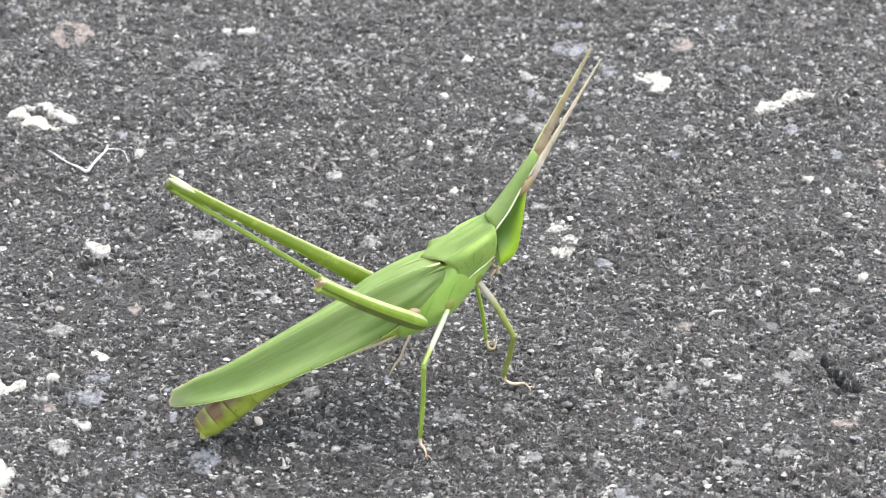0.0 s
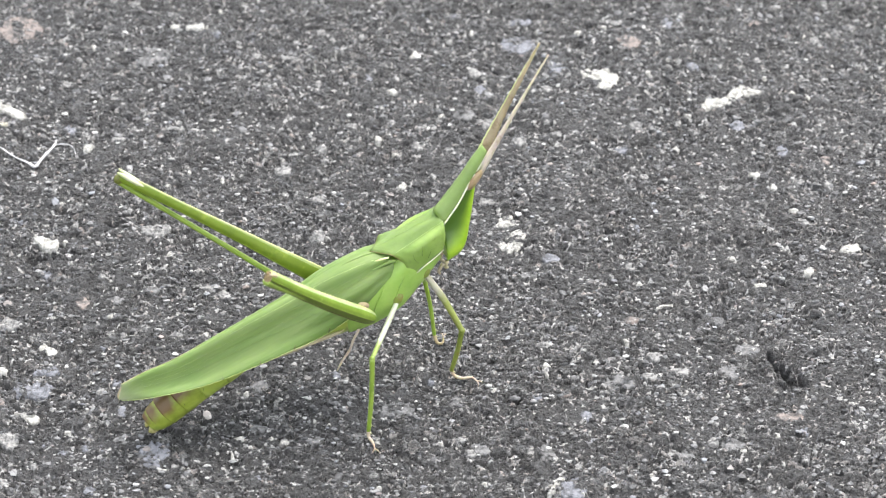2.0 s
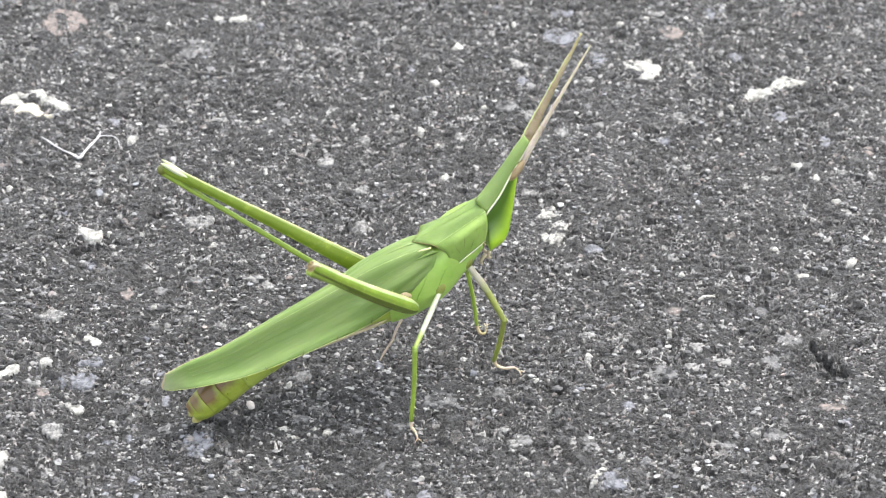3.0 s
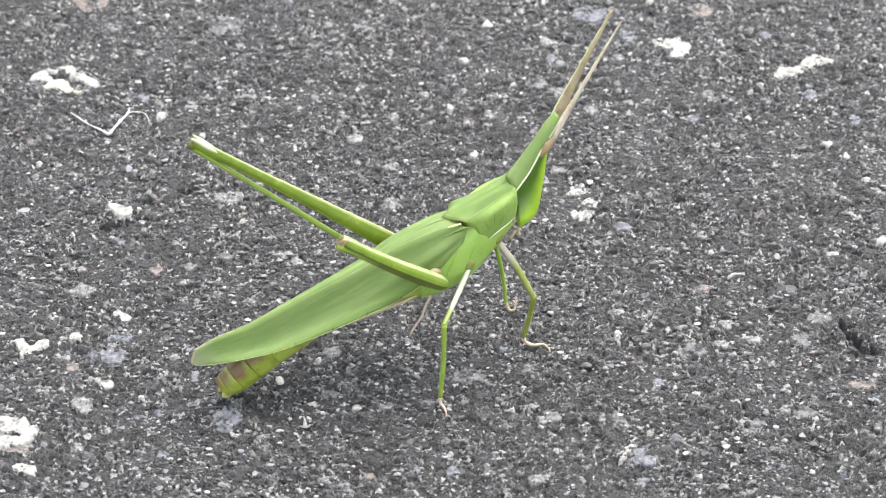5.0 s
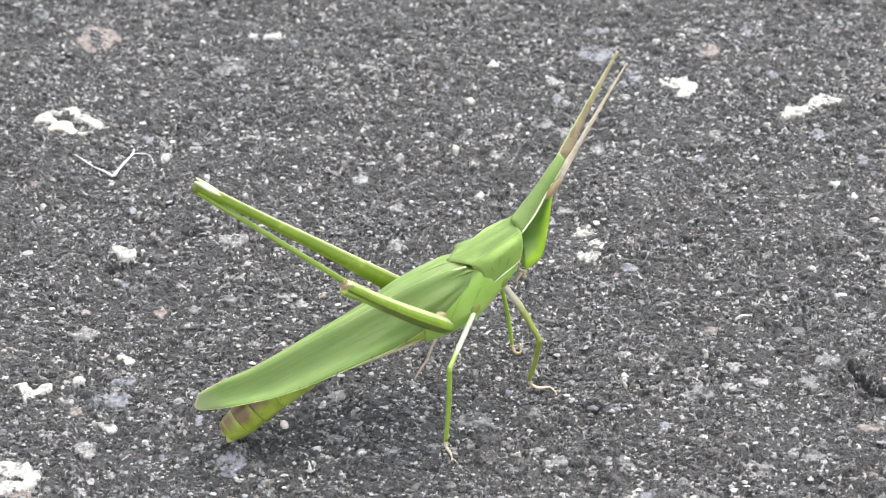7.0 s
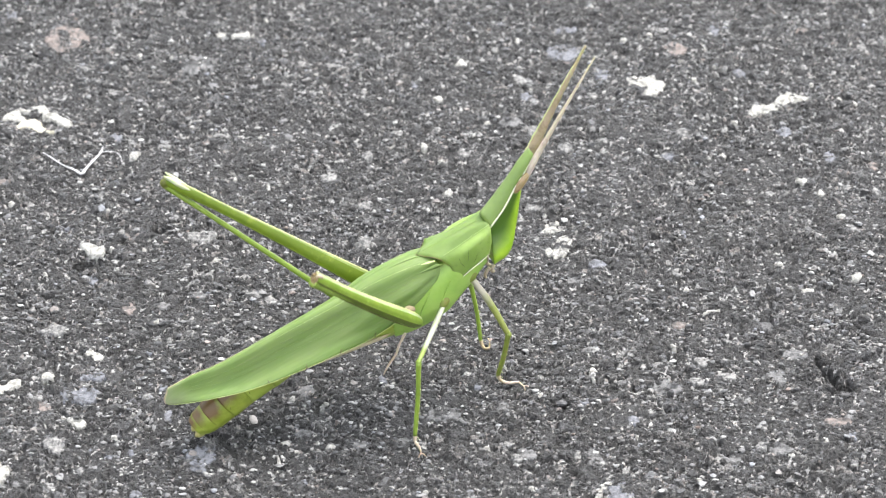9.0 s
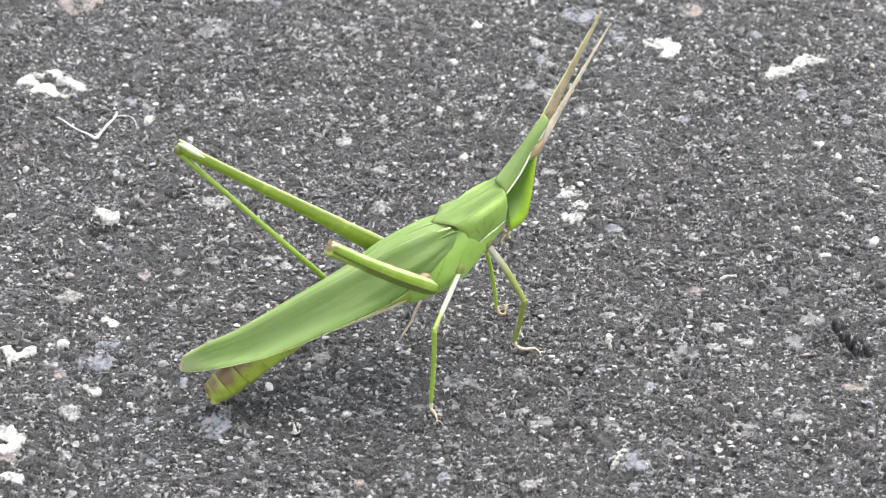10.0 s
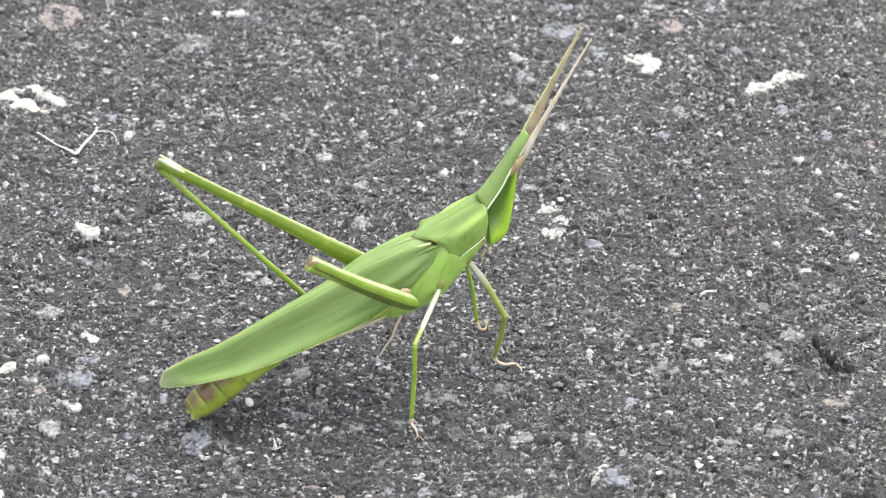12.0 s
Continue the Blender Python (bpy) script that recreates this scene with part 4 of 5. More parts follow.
def hind_tibia_mesh(length):
    """Shin along +x of its own space, thorny, from the knee at the origin."""
    line = [(0, 0, 0), (length * 0.08, 0, -0.12), (length * 0.5, 0, 0.0), (length, 0, 0.1)]
    return limb("hind_tibia", line, [0.6, 0.5, 0.42, 0.45, 0.5], M_TIBIA, 10, 36)


# its left jumping leg, lifted behind the wings; the shin swings at the knee
L_BASE, L_KNEE = (36.0, 4.2, 16.8), (1.9, 18.0, 40.5)
d, up, outw = hind_femur(1, L_BASE, L_KNEE, 1.45, 0.2)
left_shin = part("hind_tibia", hind_tibia_mesh(38), hopper, "thin green shin swinging at the knee")
thorns(left_shin, (0, 0, 0), (38, 0, 0), 16, 0.8, (0, 0, -1), 0.07, 0.3)
part("tarsus", limb("tarsus", [(38, 0, 0.1), (40, 0, -0.6), (42, 0, -0.4), (44.5, 0, -1.0)], [0.42, 0.36, 0.34, 0.2], M_TARSUS, 8, 14), left_shin, "tan jointed foot")


def shin_pose(knee, base, angle):
    """Shin laid along the thigh and opened by an angle about the knee, in the upright plane of the thigh."""
    x = (Vector(base) - Vector(knee)).normalized()
    z = (Vector((0, 0, 1)) - x * x.z).normalized()
    y = z.cross(x)
    m = Matrix((x, y, z)).transposed().to_4x4()
    at = (Vector(knee) - z * 0.75) * MM
    return Matrix.Translation(at) @ m @ pose(0, 0, 0, 0, angle, 0)


# its right jumping leg, folded, the knee raised high
R_BASE, R_KNEE = (36.8, -4.7, 17.8), (12.5, -24.0, 49.0)
hind_femur(-1, R_BASE, R_KNEE, 1.4, -0.35)
right_shin = part("hind_tibia", hind_tibia_mesh(37.5), hopper, "thin green shin folded under the thigh")
right_shin.matrix_basis = shin_pose(R_KNEE, R_BASE, 0.4)
part("hip", ball("hip", (34.9, -5.1, 21.5), (1.05, 0.55, 0.62), M_HIP, (0, 25, 0)), hopper, "tan hip joint")
part("tarsus", limb("tarsus", [(34.0, -5.4, 16.9), (33.0, -5.4, 15.0), (32.3, -5.4, 12.9), (30.8, -5.6, 10.9), (30.0, -5.7, 9.4)], [0.24, 0.2, 0.22, 0.18, 0.1], M_TARSUS, 8, 20, rough=0.06), hopper, "tan jointed foot hanging below the thigh")


# ---- loose things and stones on the asphalt ----
def ground_at(x, y):
    return float(ground_height(np.array([float(x)]), np.array([float(y)]))[0])


def as_thing(ob, label, group):
    """A loose chip is a thing of its own, not a piece of the asphalt."""
    place = ob.matrix_world.copy()
    ob.parent = None
    ob.matrix_world = place
    return tagged(ob, label, "stone", group)


def crust(name, spine, material, seed, thick=0.3, ragged=0.4):
    """A thin flake that lies over the asphalt's bumps and is broken by the highest: spine of (x, y, half width) in millimetres."""
    cell = 0.2
    lo = [min(p[k] - p[2] for p in spine) - 0.8 for k in (0, 1)]
    hi = [max(p[k] + p[2] for p in spine) + 0.8 for k in (0, 1)]
    gx, gy = np.meshgrid(np.arange(lo[0], hi[0], cell), np.arange(lo[1], hi[1], cell))
    jx, jy = gx + 0.3 * lattice(gx, gy, 0.8, seed), gy + 0.3 * lattice(gx, gy, 0.8, seed + 1)
    deep = np.full_like(gx, -9.0)
    for (ax, ay, ar), (bx, by, br) in zip(spine, spine[1:] + spine[-1:]):
        ar, br = 1.2 * ar, 1.2 * br
        lx, ly = bx - ax, by - ay
        t = np.clip(((jx - ax) * lx + (jy - ay) * ly) / (lx * lx + ly * ly + 1e-9), 0, 1)
        deep = np.maximum(deep, ar + (br - ar) * t - np.hypot(jx - ax - t * lx, jy - ay - t * ly))
    deep = deep + ragged * (0.7 * lattice(gx, gy, 1.1, seed + 2) + 0.5 * lattice(gx, gy, 0.5, seed + 3))
    h = ground_height(gx, gy)
    level = np.percentile(h[deep > 0], 65) if (deep > 0).any() else float(h.mean())
    follow = 0.4 if thick < 0.45 else 0.12
    top = follow * h + (1 - follow) * level + thick * (0.8 + 0.35 * lattice(gx, gy, 0.9, seed + 4))
    z = np.where(deep > 0, top - 0.35 * thick * np.clip(1 - deep / 0.3, 0, 1), np.minimum(h, top) - 0.3)
    centre = np.array([gx[deep > 0].mean(), gy[deep > 0].mean(), 0.0])
    index = -np.ones(gx.shape, int)
    keep = deep > -0.35
    index[keep] = np.arange(keep.sum())
    pts = np.stack([gx[keep], gy[keep], z[keep]], -1) - centre
    quads = np.stack([index[:-1, :-1], index[:-1, 1:], index[1:, 1:], index[1:, :-1]], -1).reshape(-1, 4)
    quads = quads[(quads >= 0).all(1)]
    ob = new(name, mesh_of(name, pts, quads.tolist(), material))
    ob.matrix_world = pose(centre[0] * MM, centre[1] * MM, 0)
    ob.parent = ground
    return ob


WHITE = "irregular white limestone flake stuck on dark asphalt", "white stone chips"
as_thing(crust("white_stone", [(37.8, 67.5, 0.8), (39.1, 66.2, 0.9), (41.6, 67.0, 1.5), (43.2, 65.6, 1.1), (42.0, 63.6, 1.0), (41.2, 63.4, 0.8)], M_WHITE, 300), *WHITE)
as_thing(crust("white_stone", [(60.9, 56.2, 0.9), (62.5, 57.5, 1.0), (65.1, 57.9, 0.9), (67.0, 60.0, 1.0), (68.7, 61.6, 1.3), (71.0, 61.0, 0.9)], M_WHITE, 310), *WHITE)
as_thing(crust("white_stone", [(-84.2, 52.7, 0.5), (-82.3, 54.2, 1.1), (-81.0, 53.0, 0.8)], M_WHITE, 320, 0.35, 0.3), *WHITE)
as_thing(crust("white_stone", [(-81.0, 55.4, 0.5), (-79.6, 54.9, 0.45)], M_WHITE, 325, 0.3, 0.2), *WHITE)
as_thing(crust("white_stone", [(-78.9, 56.2, 0.6), (-77.4, 56.5, 0.9), (-75.8, 54.3, 0.9), (-73.7, 53.2, 0.8), (-72.0, 51.5, 1.0)], M_WHITE, 330, 0.4, 0.3), *WHITE)
as_thing(crust("white_stone", [(-77.1, -23.3, 0.45), (-75.5, -23.5, 0.7), (-74.4, -25.5, 1.1), (-73.1, -25.0, 0.7), (-71.6, -23.6, 0.8)], M_WHITE, 340, 0.3), *WHITE)
as_thing(crust("white_stone", [(-75.7, -43.8, 1.4), (-73.0, -44.2, 1.6), (-71.4, -45.4, 1.2), (-71.6, -47.4, 0.9), (-75.3, -48.4, 1.0)], M_WHITE, 350, 0.4, 0.6), *WHITE)
as_thing(crust("white_stone", [(-71.8, -53.2, 0.6), (-69.6, -54.1, 0.8)], M_WHITE, 355), *WHITE)
as_thing(crust("white_stone", [(-62.3, -32.4, 0.3), (-60.5, -33.0, 0.6), (-59.5, -33.5, 0.8)], M_WHITE, 360), *WHITE)
as_thing(crust("white_stone", [(19.8, 19.6, 0.7), (20.9, 20.8, 1.1), (21.8, 22.6, 0.5)], M_FLECKED, 365, 0.2, 0.9), *WHITE)
as_thing(crust("white_stone", [(20.5, 12.9, 0.9), (22.1, 14.0, 1.4), (22.8, 16.4, 1.1), (23.6, 15.2, 0.5)], M_FLECKED, 370, 0.2, 0.9), *WHITE)
as_thing(crust("white_stone", [(-59.9, -15.9, 0.6), (-58.4, -16.8, 0.8)], M_WHITE, 375), *WHITE)
as_thing(crust("white_stone", [(25.6, -51.0, 0.4), (26.4, -49.4, 0.5), (27.6, -47.6, 0.6)], M_WHITE, 380), *WHITE)
as_thing(crust("white_stone", [(-64.0, 13.0, 0.7), (-62.6, 12.0, 1.2), (-61.4, 11.4, 1.2)], M_WHITE, 385, 0.8, 0.3), *WHITE)
pebble = new("white_stone", mesh_of("white_stone", rock_shape(77, 0.6, 0.1, True)[0] * (0.72, 1.1, 1.0), rock_shape(77, 0.6, 0.1, True)[1], M_SMOOTH_WHITE))
pebble.matrix_world = pose(-30.64 * MM, -33.11 * MM, (ground_at(-30.64, -33.11) + 0.25) * MM, 0, 0, 20)
tagged(pebble, "smooth oval pinkish white pebble below the abdomen", "stone", "white stone chips")
as_thing(crust("cream_stone", [(-80.9, 50.0, 0.6), (-79.9, 51.4, 1.0), (-78.3, 51.4, 1.2), (-77.2, 49.8, 0.8), (-74.6, 49.0, 0.4)], M_CREAM_STONE, 390, 0.3, 0.3), "flat cream stone flake beside white chips on asphalt", "")
# small loose white chips: x, y, width, depth, height
for k, (x, y, w, d, tall) in enumerate([
        (-57.9, 41.0, 1.9, 2.0, 0.8), (-66.1, -22.3, 1.9, 1.4, 0.5), (-32.4, -12.8, 1.8, 1.3, 0.5), (26.4, -19.9, 1.3, 1.2, 0.5), (1.7, 30.2, 1.5, 1.6, 0.5), (-44.2, 82.5, 2.0, 1.7, 0.5), (-40.1, 82.3, 4.0, 1.9, 0.5),
        (4.1, 72.8, 2.0, 2.2, 0.5), (74.7, 5.5, 2.0, 1.8, 0.5), (49.1, -60.9, 1.5, 1.6, 0.6), (83.3, 12.9, 3.4, 2.2, 0.5), (-39.9, 9.4, 1.2, 1.4, 0.4), (-24.4, -27.6, 1.0, 0.9, 0.5), (-17.6, -38.4, 1.1, 1.0, 0.5), (-25.0, -38.0, 1.6, 1.0, 0.4)]):
    r = 0.4 * min(w, d)
    as_thing(crust("white_stone", [(x - w / 2 + r, y - d / 2 + r, r), (x + w / 2 - r, y + d / 2 - r, r)], M_WHITE, 630 + 7 * k, tall, 0.25), "small white limestone chip lying on dark asphalt", "white stone chips")
# chalky, worn flakes
CHALKY = "ragged chalky grey-white stone flake on dark asphalt", "chalky stone flakes"
for k, (x, y, w, d, turn) in enumerate([
        (-42.9, 16.0, 5.6, 3.0, 0), (17.6, 26.7, 3.9, 1.7, 0), (-20.8, 35.2, 2.6, 3.0, 0), (-13.8, 26.6, 2.2, 2.2, 0), (-13.5, 14.9, 3.0, 2.4, 0), (24.0, 44.6, 3.2, 2.0, 10), (-66.6, -10.3, 4.9, 2.2, 0),
        (16.0, 67.2, 2.2, 2.6, 40), (30.0, 62.2, 1.7, 2.6, 10), (-32.6, 0.0, 3.4, 1.4, -12), (-29.7, -1.6, 1.9, 1.8, 0), (-63.0, -39.2, 3.4, 2.8, 20), (49.4, -20.5, 3.8, 2.0, 0), (45.2, -17.0, 2.6, 2.2, 30), (42.4, 6.9, 1.6, 3.4, 20)]):
    c, q = math.cos(math.radians(turn)), math.sin(math.radians(turn))
    half, r = max(w - d, 0.2) / 2, min(w, d) / 2
    as_thing(crust("chalky_stone", [(x - half * c, y - half * q, r * 0.8), (x, y, r), (x + half * c, y + half * q, r * 0.75)], M_CHALK, 400 + 5 * k, 0.3, 0.45), *CHALKY)
# larger grey and bluish stones worn flat into the surface
for k, (x, y, w, d, mat) in enumerate([
        (-38.9, -42.0, 4.2, 6.0, M_BLUE), (0.8, -30.5, 5.6, 3.0, M_GREY), (39.0, -24.2, 6.0, 2.6, M_GREY), (-48.4, 72.1, 5.8, 7.0, M_GREY), (-60.2, -26.3, 7.4, 3.2, M_BLUE), (-58.6, -21.6, 4.6, 2.2, M_BLUE),
        (11.0, -28.9, 3.0, 2.0, M_GREY), (25.0, 77.0, 7.0, 5.0, M_BLUE), (-44.4, -38.7, 2.4, 1.6, M_GREY), (29.6, -49.6, 3.4, 3.6, M_BLUE)]):
    half, r = max(w - d, 0.2) / 2, min(w, d) / 2
    ends = [(x - half, y, r * 0.8), (x + half, y, r * 0.8)] if w >= d else [(x, y - (d - w) / 2, r * 0.8), (x, y + (d - w) / 2, r * 0.8)]
    crust("grey_stone", [ends[0], (x, y, r), ends[1]], mat, 500 + 5 * k, 0.07, 0.9)
for k, (x, y, w, d, mat) in enumerate([
        (14.8, -40.4, 2.6, 2.6, M_GREY), (25.8, -41.0, 2.2, 3.8, M_GREY), (48.6, -41.2, 3.4, 2.0, M_GREY), (57.0, -38.6, 4.4, 2.6, M_GREY), (-22.4, -25.4, 2.8, 2.6, M_GREY), (-22.0, -35.6, 2.8, 2.0, M_GREY),
        (-12.4, -38.6, 2.2, 2.0, M_GREY), (-5.6, -37.0, 2.4, 1.6, M_GREY), (-43.0, -0.2, 2.8, 1.8, M_GREY), (-48.6, -3.2, 3.6, 2.0, M_GREY), (28.6, 9.0, 2.6, 1.8, M_BLUE), (24.6, 5.2, 2.6, 2.2, M_GREY),
        (58.0, -20.6, 3.0, 3.6, M_GREY), (61.4, -15.0, 4.4, 2.4, M_GREY), (32.4, 69.0, 2.4, 3.4, M_BLUE), (44.0, 42.4, 2.6, 1.8, M_BLUE), (59.4, 69.6, 1.8, 3.0, M_BLUE), (13.8, 53.4, 4.4, 3.0, M_GREY)]):
    half, r = abs(w - d) / 2 + 0.05, min(w, d) / 2
    ends = [(x - half, y, r * 0.8), (x + half, y, r * 0.8)] if w >= d else [(x, y - half, r * 0.8), (x, y + half, r * 0.8)]
    crust("grey_stone", [ends[0], (x, y, r), ends[1]], mat, 700 + 5 * k, 0.12, 0.6)
# rusty stones
for k, (x, y, w, d) in enumerate([(47.3, 77.9, 3.8, 5.4), (-54.4, -4.0, 2.5, 2.2), (42.0, -7.3, 2.2, 1.8), (-81.4, 33.0, 1.6, 1.6), (67.3, -31.7, 4.8, 2.0), (-73.0, -49.6, 5.0, 1.4), (-66.2, -29.2, 2.6, 2.2), (-75.1, 79.9, 7.8, 8.5)]):
    half, r = abs(w - d) / 2 + 0.05, min(w, d) / 2
    ends = [(x - half, y, r * 0.8), (x + half, y, r * 0.8)] if w >= d else [(x, y - half, r * 0.8), (x, y + half, r * 0.8)]
    crust("rusty_stone", [ends[0], (x, y, r), ends[1]], M_RUST, 850 + 5 * k, 0.1, 0.6)


def lay_chips(name, material, seed, tall, ragged, label, group, chips_at):
    """Flakes and chips of one kind: x, y, width, depth in millimetres. Those with a label lie loose; the others belong to the asphalt."""
    for k, (x, y, w, d) in enumerate(chips_at):
        r, half_x, half_y = 0.33 * min(w, d), 0.85 * max(w - d, 0) / 2, 0.85 * max(d - w, 0) / 2
        lean = 0.25 * half_x * math.sin(3.7 * k + seed)
        ob = crust(name, [(x - half_x, y - half_y - lean, r * 0.85), (x, y, r), (x + half_x, y + half_y + lean, r * 0.8)], material, seed + 5 * k, tall, ragged)
        if label:
            as_thing(ob, label, group)

lay_chips("white_stone", M_WHITE, 1200, 0.45, 0.22, "small white limestone chip lying on dark asphalt", "white stone chips", [
    (-35.6, 87.9, 1.2, 1.2), (42.4, 83.1, 1.6, 2.0), (-81.0, 82.7, 1.1, 1.6), (83.1, 81.2, 0.9, 1.6), (15.5, 81.0, 1.1, 2.8), (37.1, 80.6, 2.3, 2.0),
    (28.6, 80.5, 1.1, 1.6), (53.5, 78.2, 1.1, 1.6), (-59.9, 74.5, 1.6, 2.4), (-53.4, 74.0, 0.9, 1.2), (54.7, 71.9, 1.1, 1.2), (-15.7, 67.8, 0.8, 1.2),
    (-24.4, 67.7, 0.9, 1.5), (50.4, 67.0, 0.9, 1.5), (-36.6, 67.0, 1.3, 1.5), (73.3, 66.0, 1.1, 1.9), (18.0, 64.7, 0.9, 1.9), (78.3, 60.7, 1.3, 1.9),
    (-0.3, 60.4, 2.4, 2.6), (81.2, 59.2, 1.1, 1.9), (-37.6, 56.5, 0.9, 0.9), (9.2, 52.5, 1.5, 1.8)])
lay_chips("white_stone", M_WHITE, 1400, 0.45, 0.22, "small white limestone chip lying on dark asphalt", "white stone chips", [
    (56.9, 52.5, 2.2, 1.5), (-34.3, 47.4, 1.5, 1.4), (-3.0, 44.7, 1.9, 2.2), (53.9, 42.6, 1.7, 1.8), (-17.4, 42.6, 1.1, 1.1), (0.3, 40.3, 1.5, 1.4),
    (-38.4, 34.9, 1.1, 1.4), (68.1, 34.7, 3.2, 2.1), (26.9, 31.8, 0.7, 1.0), (-31.8, 31.5, 1.1, 2.1), (71.4, 31.0, 2.3, 2.1), (-41.9, 30.1, 0.8, 1.0),
    (-29.3, 29.0, 1.0, 0.9), (-79.0, 26.2, 1.3, 1.4), (-76.2, 24.2, 1.0, 1.0), (74.2, 23.9, 2.7, 1.3), (-61.0, 23.6, 0.6, 1.3), (-59.1, 12.4, 0.8, 1.3),
    (45.8, 12.1, 1.2, 1.3), (61.3, 8.9, 1.4, 1.3), (-70.1, 5.3, 1.2, 0.9), (65.6, 2.2, 3.0, 1.6)])
lay_chips("white_stone", M_WHITE, 1600, 0.45, 0.22, "small white limestone chip lying on dark asphalt", "white stone chips", [
    (44.0, 2.1, 1.2, 1.6), (48.0, -4.3, 4.0, 0.9), (-67.4, -8.2, 1.4, 0.9), (-49.0, -8.8, 0.8, 1.2), (40.5, -13.5, 2.3, 1.2), (26.5, -21.6, 1.0, 0.9),
    (-53.2, -23.1, 0.8, 1.1), (17.3, -26.1, 1.2, 1.1), (57.0, -26.6, 0.8, 1.1), (-18.6, -28.2, 0.7, 0.9), (-12.7, -33.6, 0.8, 1.1), (-10.3, -34.5, 0.8, 1.1),
    (33.0, -36.6, 1.1, 0.8), (64.4, -36.9, 1.1, 1.1), (-53.5, -37.4, 1.9, 1.4), (-19.6, -38.1, 0.8, 0.8), (28.7, -39.1, 0.9, 1.1), (8.1, -39.2, 1.5, 1.1),
    (-23.3, -39.7, 1.5, 1.1), (58.5, -40.0, 1.5, 1.1), (-25.9, -42.4, 0.7, 2.4), (42.6, -46.0, 1.1, 1.3)])
lay_chips("white_stone", M_WHITE, 1800, 0.45, 0.22, "small white limestone chip lying on dark asphalt", "white stone chips", [
    (15.3, -48.7, 1.5, 0.8), (-1.7, -49.4, 1.3, 0.8), (31.0, -50.8, 0.9, 0.8), (38.1, -53.9, 1.6, 1.5), (-52.0, -55.9, 1.1, 1.3), (-13.3, -57.8, 1.1, 1.0),
    (-30.5, -58.1, 1.3, 1.3), (-26.0, -58.4, 1.3, 1.5), (-7.4, -58.5, 0.9, 1.3)])
lay_chips("chalky_stone", M_CHALK, 2000, 0.26, 0.5, "ragged chalky grey-white stone flake on dark asphalt", "chalky stone flakes", [
    (-63.8, 92.7, 3.5, 2.1), (-53.1, 90.8, 3.5, 2.5), (66.9, 88.1, 3.5, 2.1), (44.8, 85.2, 4.6, 2.4), (-63.2, 81.5, 1.6, 2.0), (-14.7, 80.6, 1.6, 2.4),
    (84.9, 80.2, 2.3, 4.0), (8.1, 78.7, 1.6, 1.2), (-12.3, 77.7, 1.6, 2.0), (-57.2, 75.5, 1.4, 1.6), (-65.9, 74.8, 1.8, 1.6), (37.3, 73.7, 2.3, 2.0),
    (72.7, 72.2, 2.5, 2.0), (-27.4, 71.9, 2.2, 3.1), (-81.0, 71.9, 2.2, 2.0), (-87.7, 71.6, 2.2, 2.0), (-20.0, 70.5, 6.7, 1.9), (-62.4, 70.4, 2.2, 1.6),
    (19.8, 70.2, 1.6, 1.9), (-70.9, 69.5, 2.2, 1.9), (4.6, 67.9, 2.5, 2.7), (81.5, 66.1, 2.2, 2.3)])
lay_chips("chalky_stone", M_CHALK, 2200, 0.26, 0.5, "ragged chalky grey-white stone flake on dark asphalt", "chalky stone flakes", [
    (-14.8, 62.8, 1.8, 3.0), (-64.0, 62.3, 2.7, 3.4), (-9.2, 61.0, 1.8, 2.6), (-57.5, 58.2, 2.2, 1.9), (-54.5, 57.8, 1.5, 1.9), (5.2, 57.8, 1.1, 1.5),
    (-10.8, 56.9, 1.5, 1.1), (29.6, 50.9, 1.7, 1.8), (18.2, 50.7, 4.3, 4.8), (-0.3, 50.0, 1.5, 1.8), (7.8, 49.3, 1.7, 2.5), (46.9, 49.2, 2.6, 4.0),
    (-7.9, 49.0, 2.8, 2.5), (57.6, 48.1, 3.0, 2.2), (-41.9, 47.7, 4.3, 2.2), (31.0, 46.9, 2.8, 1.4), (-52.5, 45.0, 3.2, 2.5), (34.6, 43.1, 1.5, 2.5),
    (4.6, 42.8, 3.2, 2.9), (-13.6, 41.9, 2.1, 3.6), (45.5, 36.7, 1.7, 1.7), (46.9, 34.5, 3.2, 1.7)])
lay_chips("chalky_stone", M_CHALK, 2400, 0.26, 0.5, "ragged chalky grey-white stone flake on dark asphalt", "chalky stone flakes", [
    (76.3, 32.7, 1.5, 2.1), (81.4, 31.4, 1.3, 3.1), (61.9, 30.9, 3.8, 2.4), (-54.8, 29.9, 2.1, 1.7), (-63.6, 28.1, 3.1, 1.0), (-75.4, 26.3, 2.5, 1.7),
    (-57.8, 23.3, 1.9, 2.0), (-48.3, 21.7, 1.0, 2.3), (75.9, 20.9, 2.7, 1.7), (-57.8, 17.5, 1.6, 1.3), (44.9, 14.0, 1.4, 1.6), (67.3, 8.7, 2.4, 1.0),
    (-71.4, -4.2, 1.2, 1.5), (-43.2, -7.5, 1.4, 1.8), (-42.6, -11.0, 1.4, 1.8), (46.2, -11.8, 1.8, 2.1), (-46.7, -12.2, 1.8, 1.8), (-37.3, -13.1, 2.9, 1.8),
    (26.3, -14.2, 3.9, 1.8), (44.0, -22.1, 3.5, 2.0), (35.8, -26.7, 1.9, 1.4), (31.8, -26.8, 1.0, 1.7)])
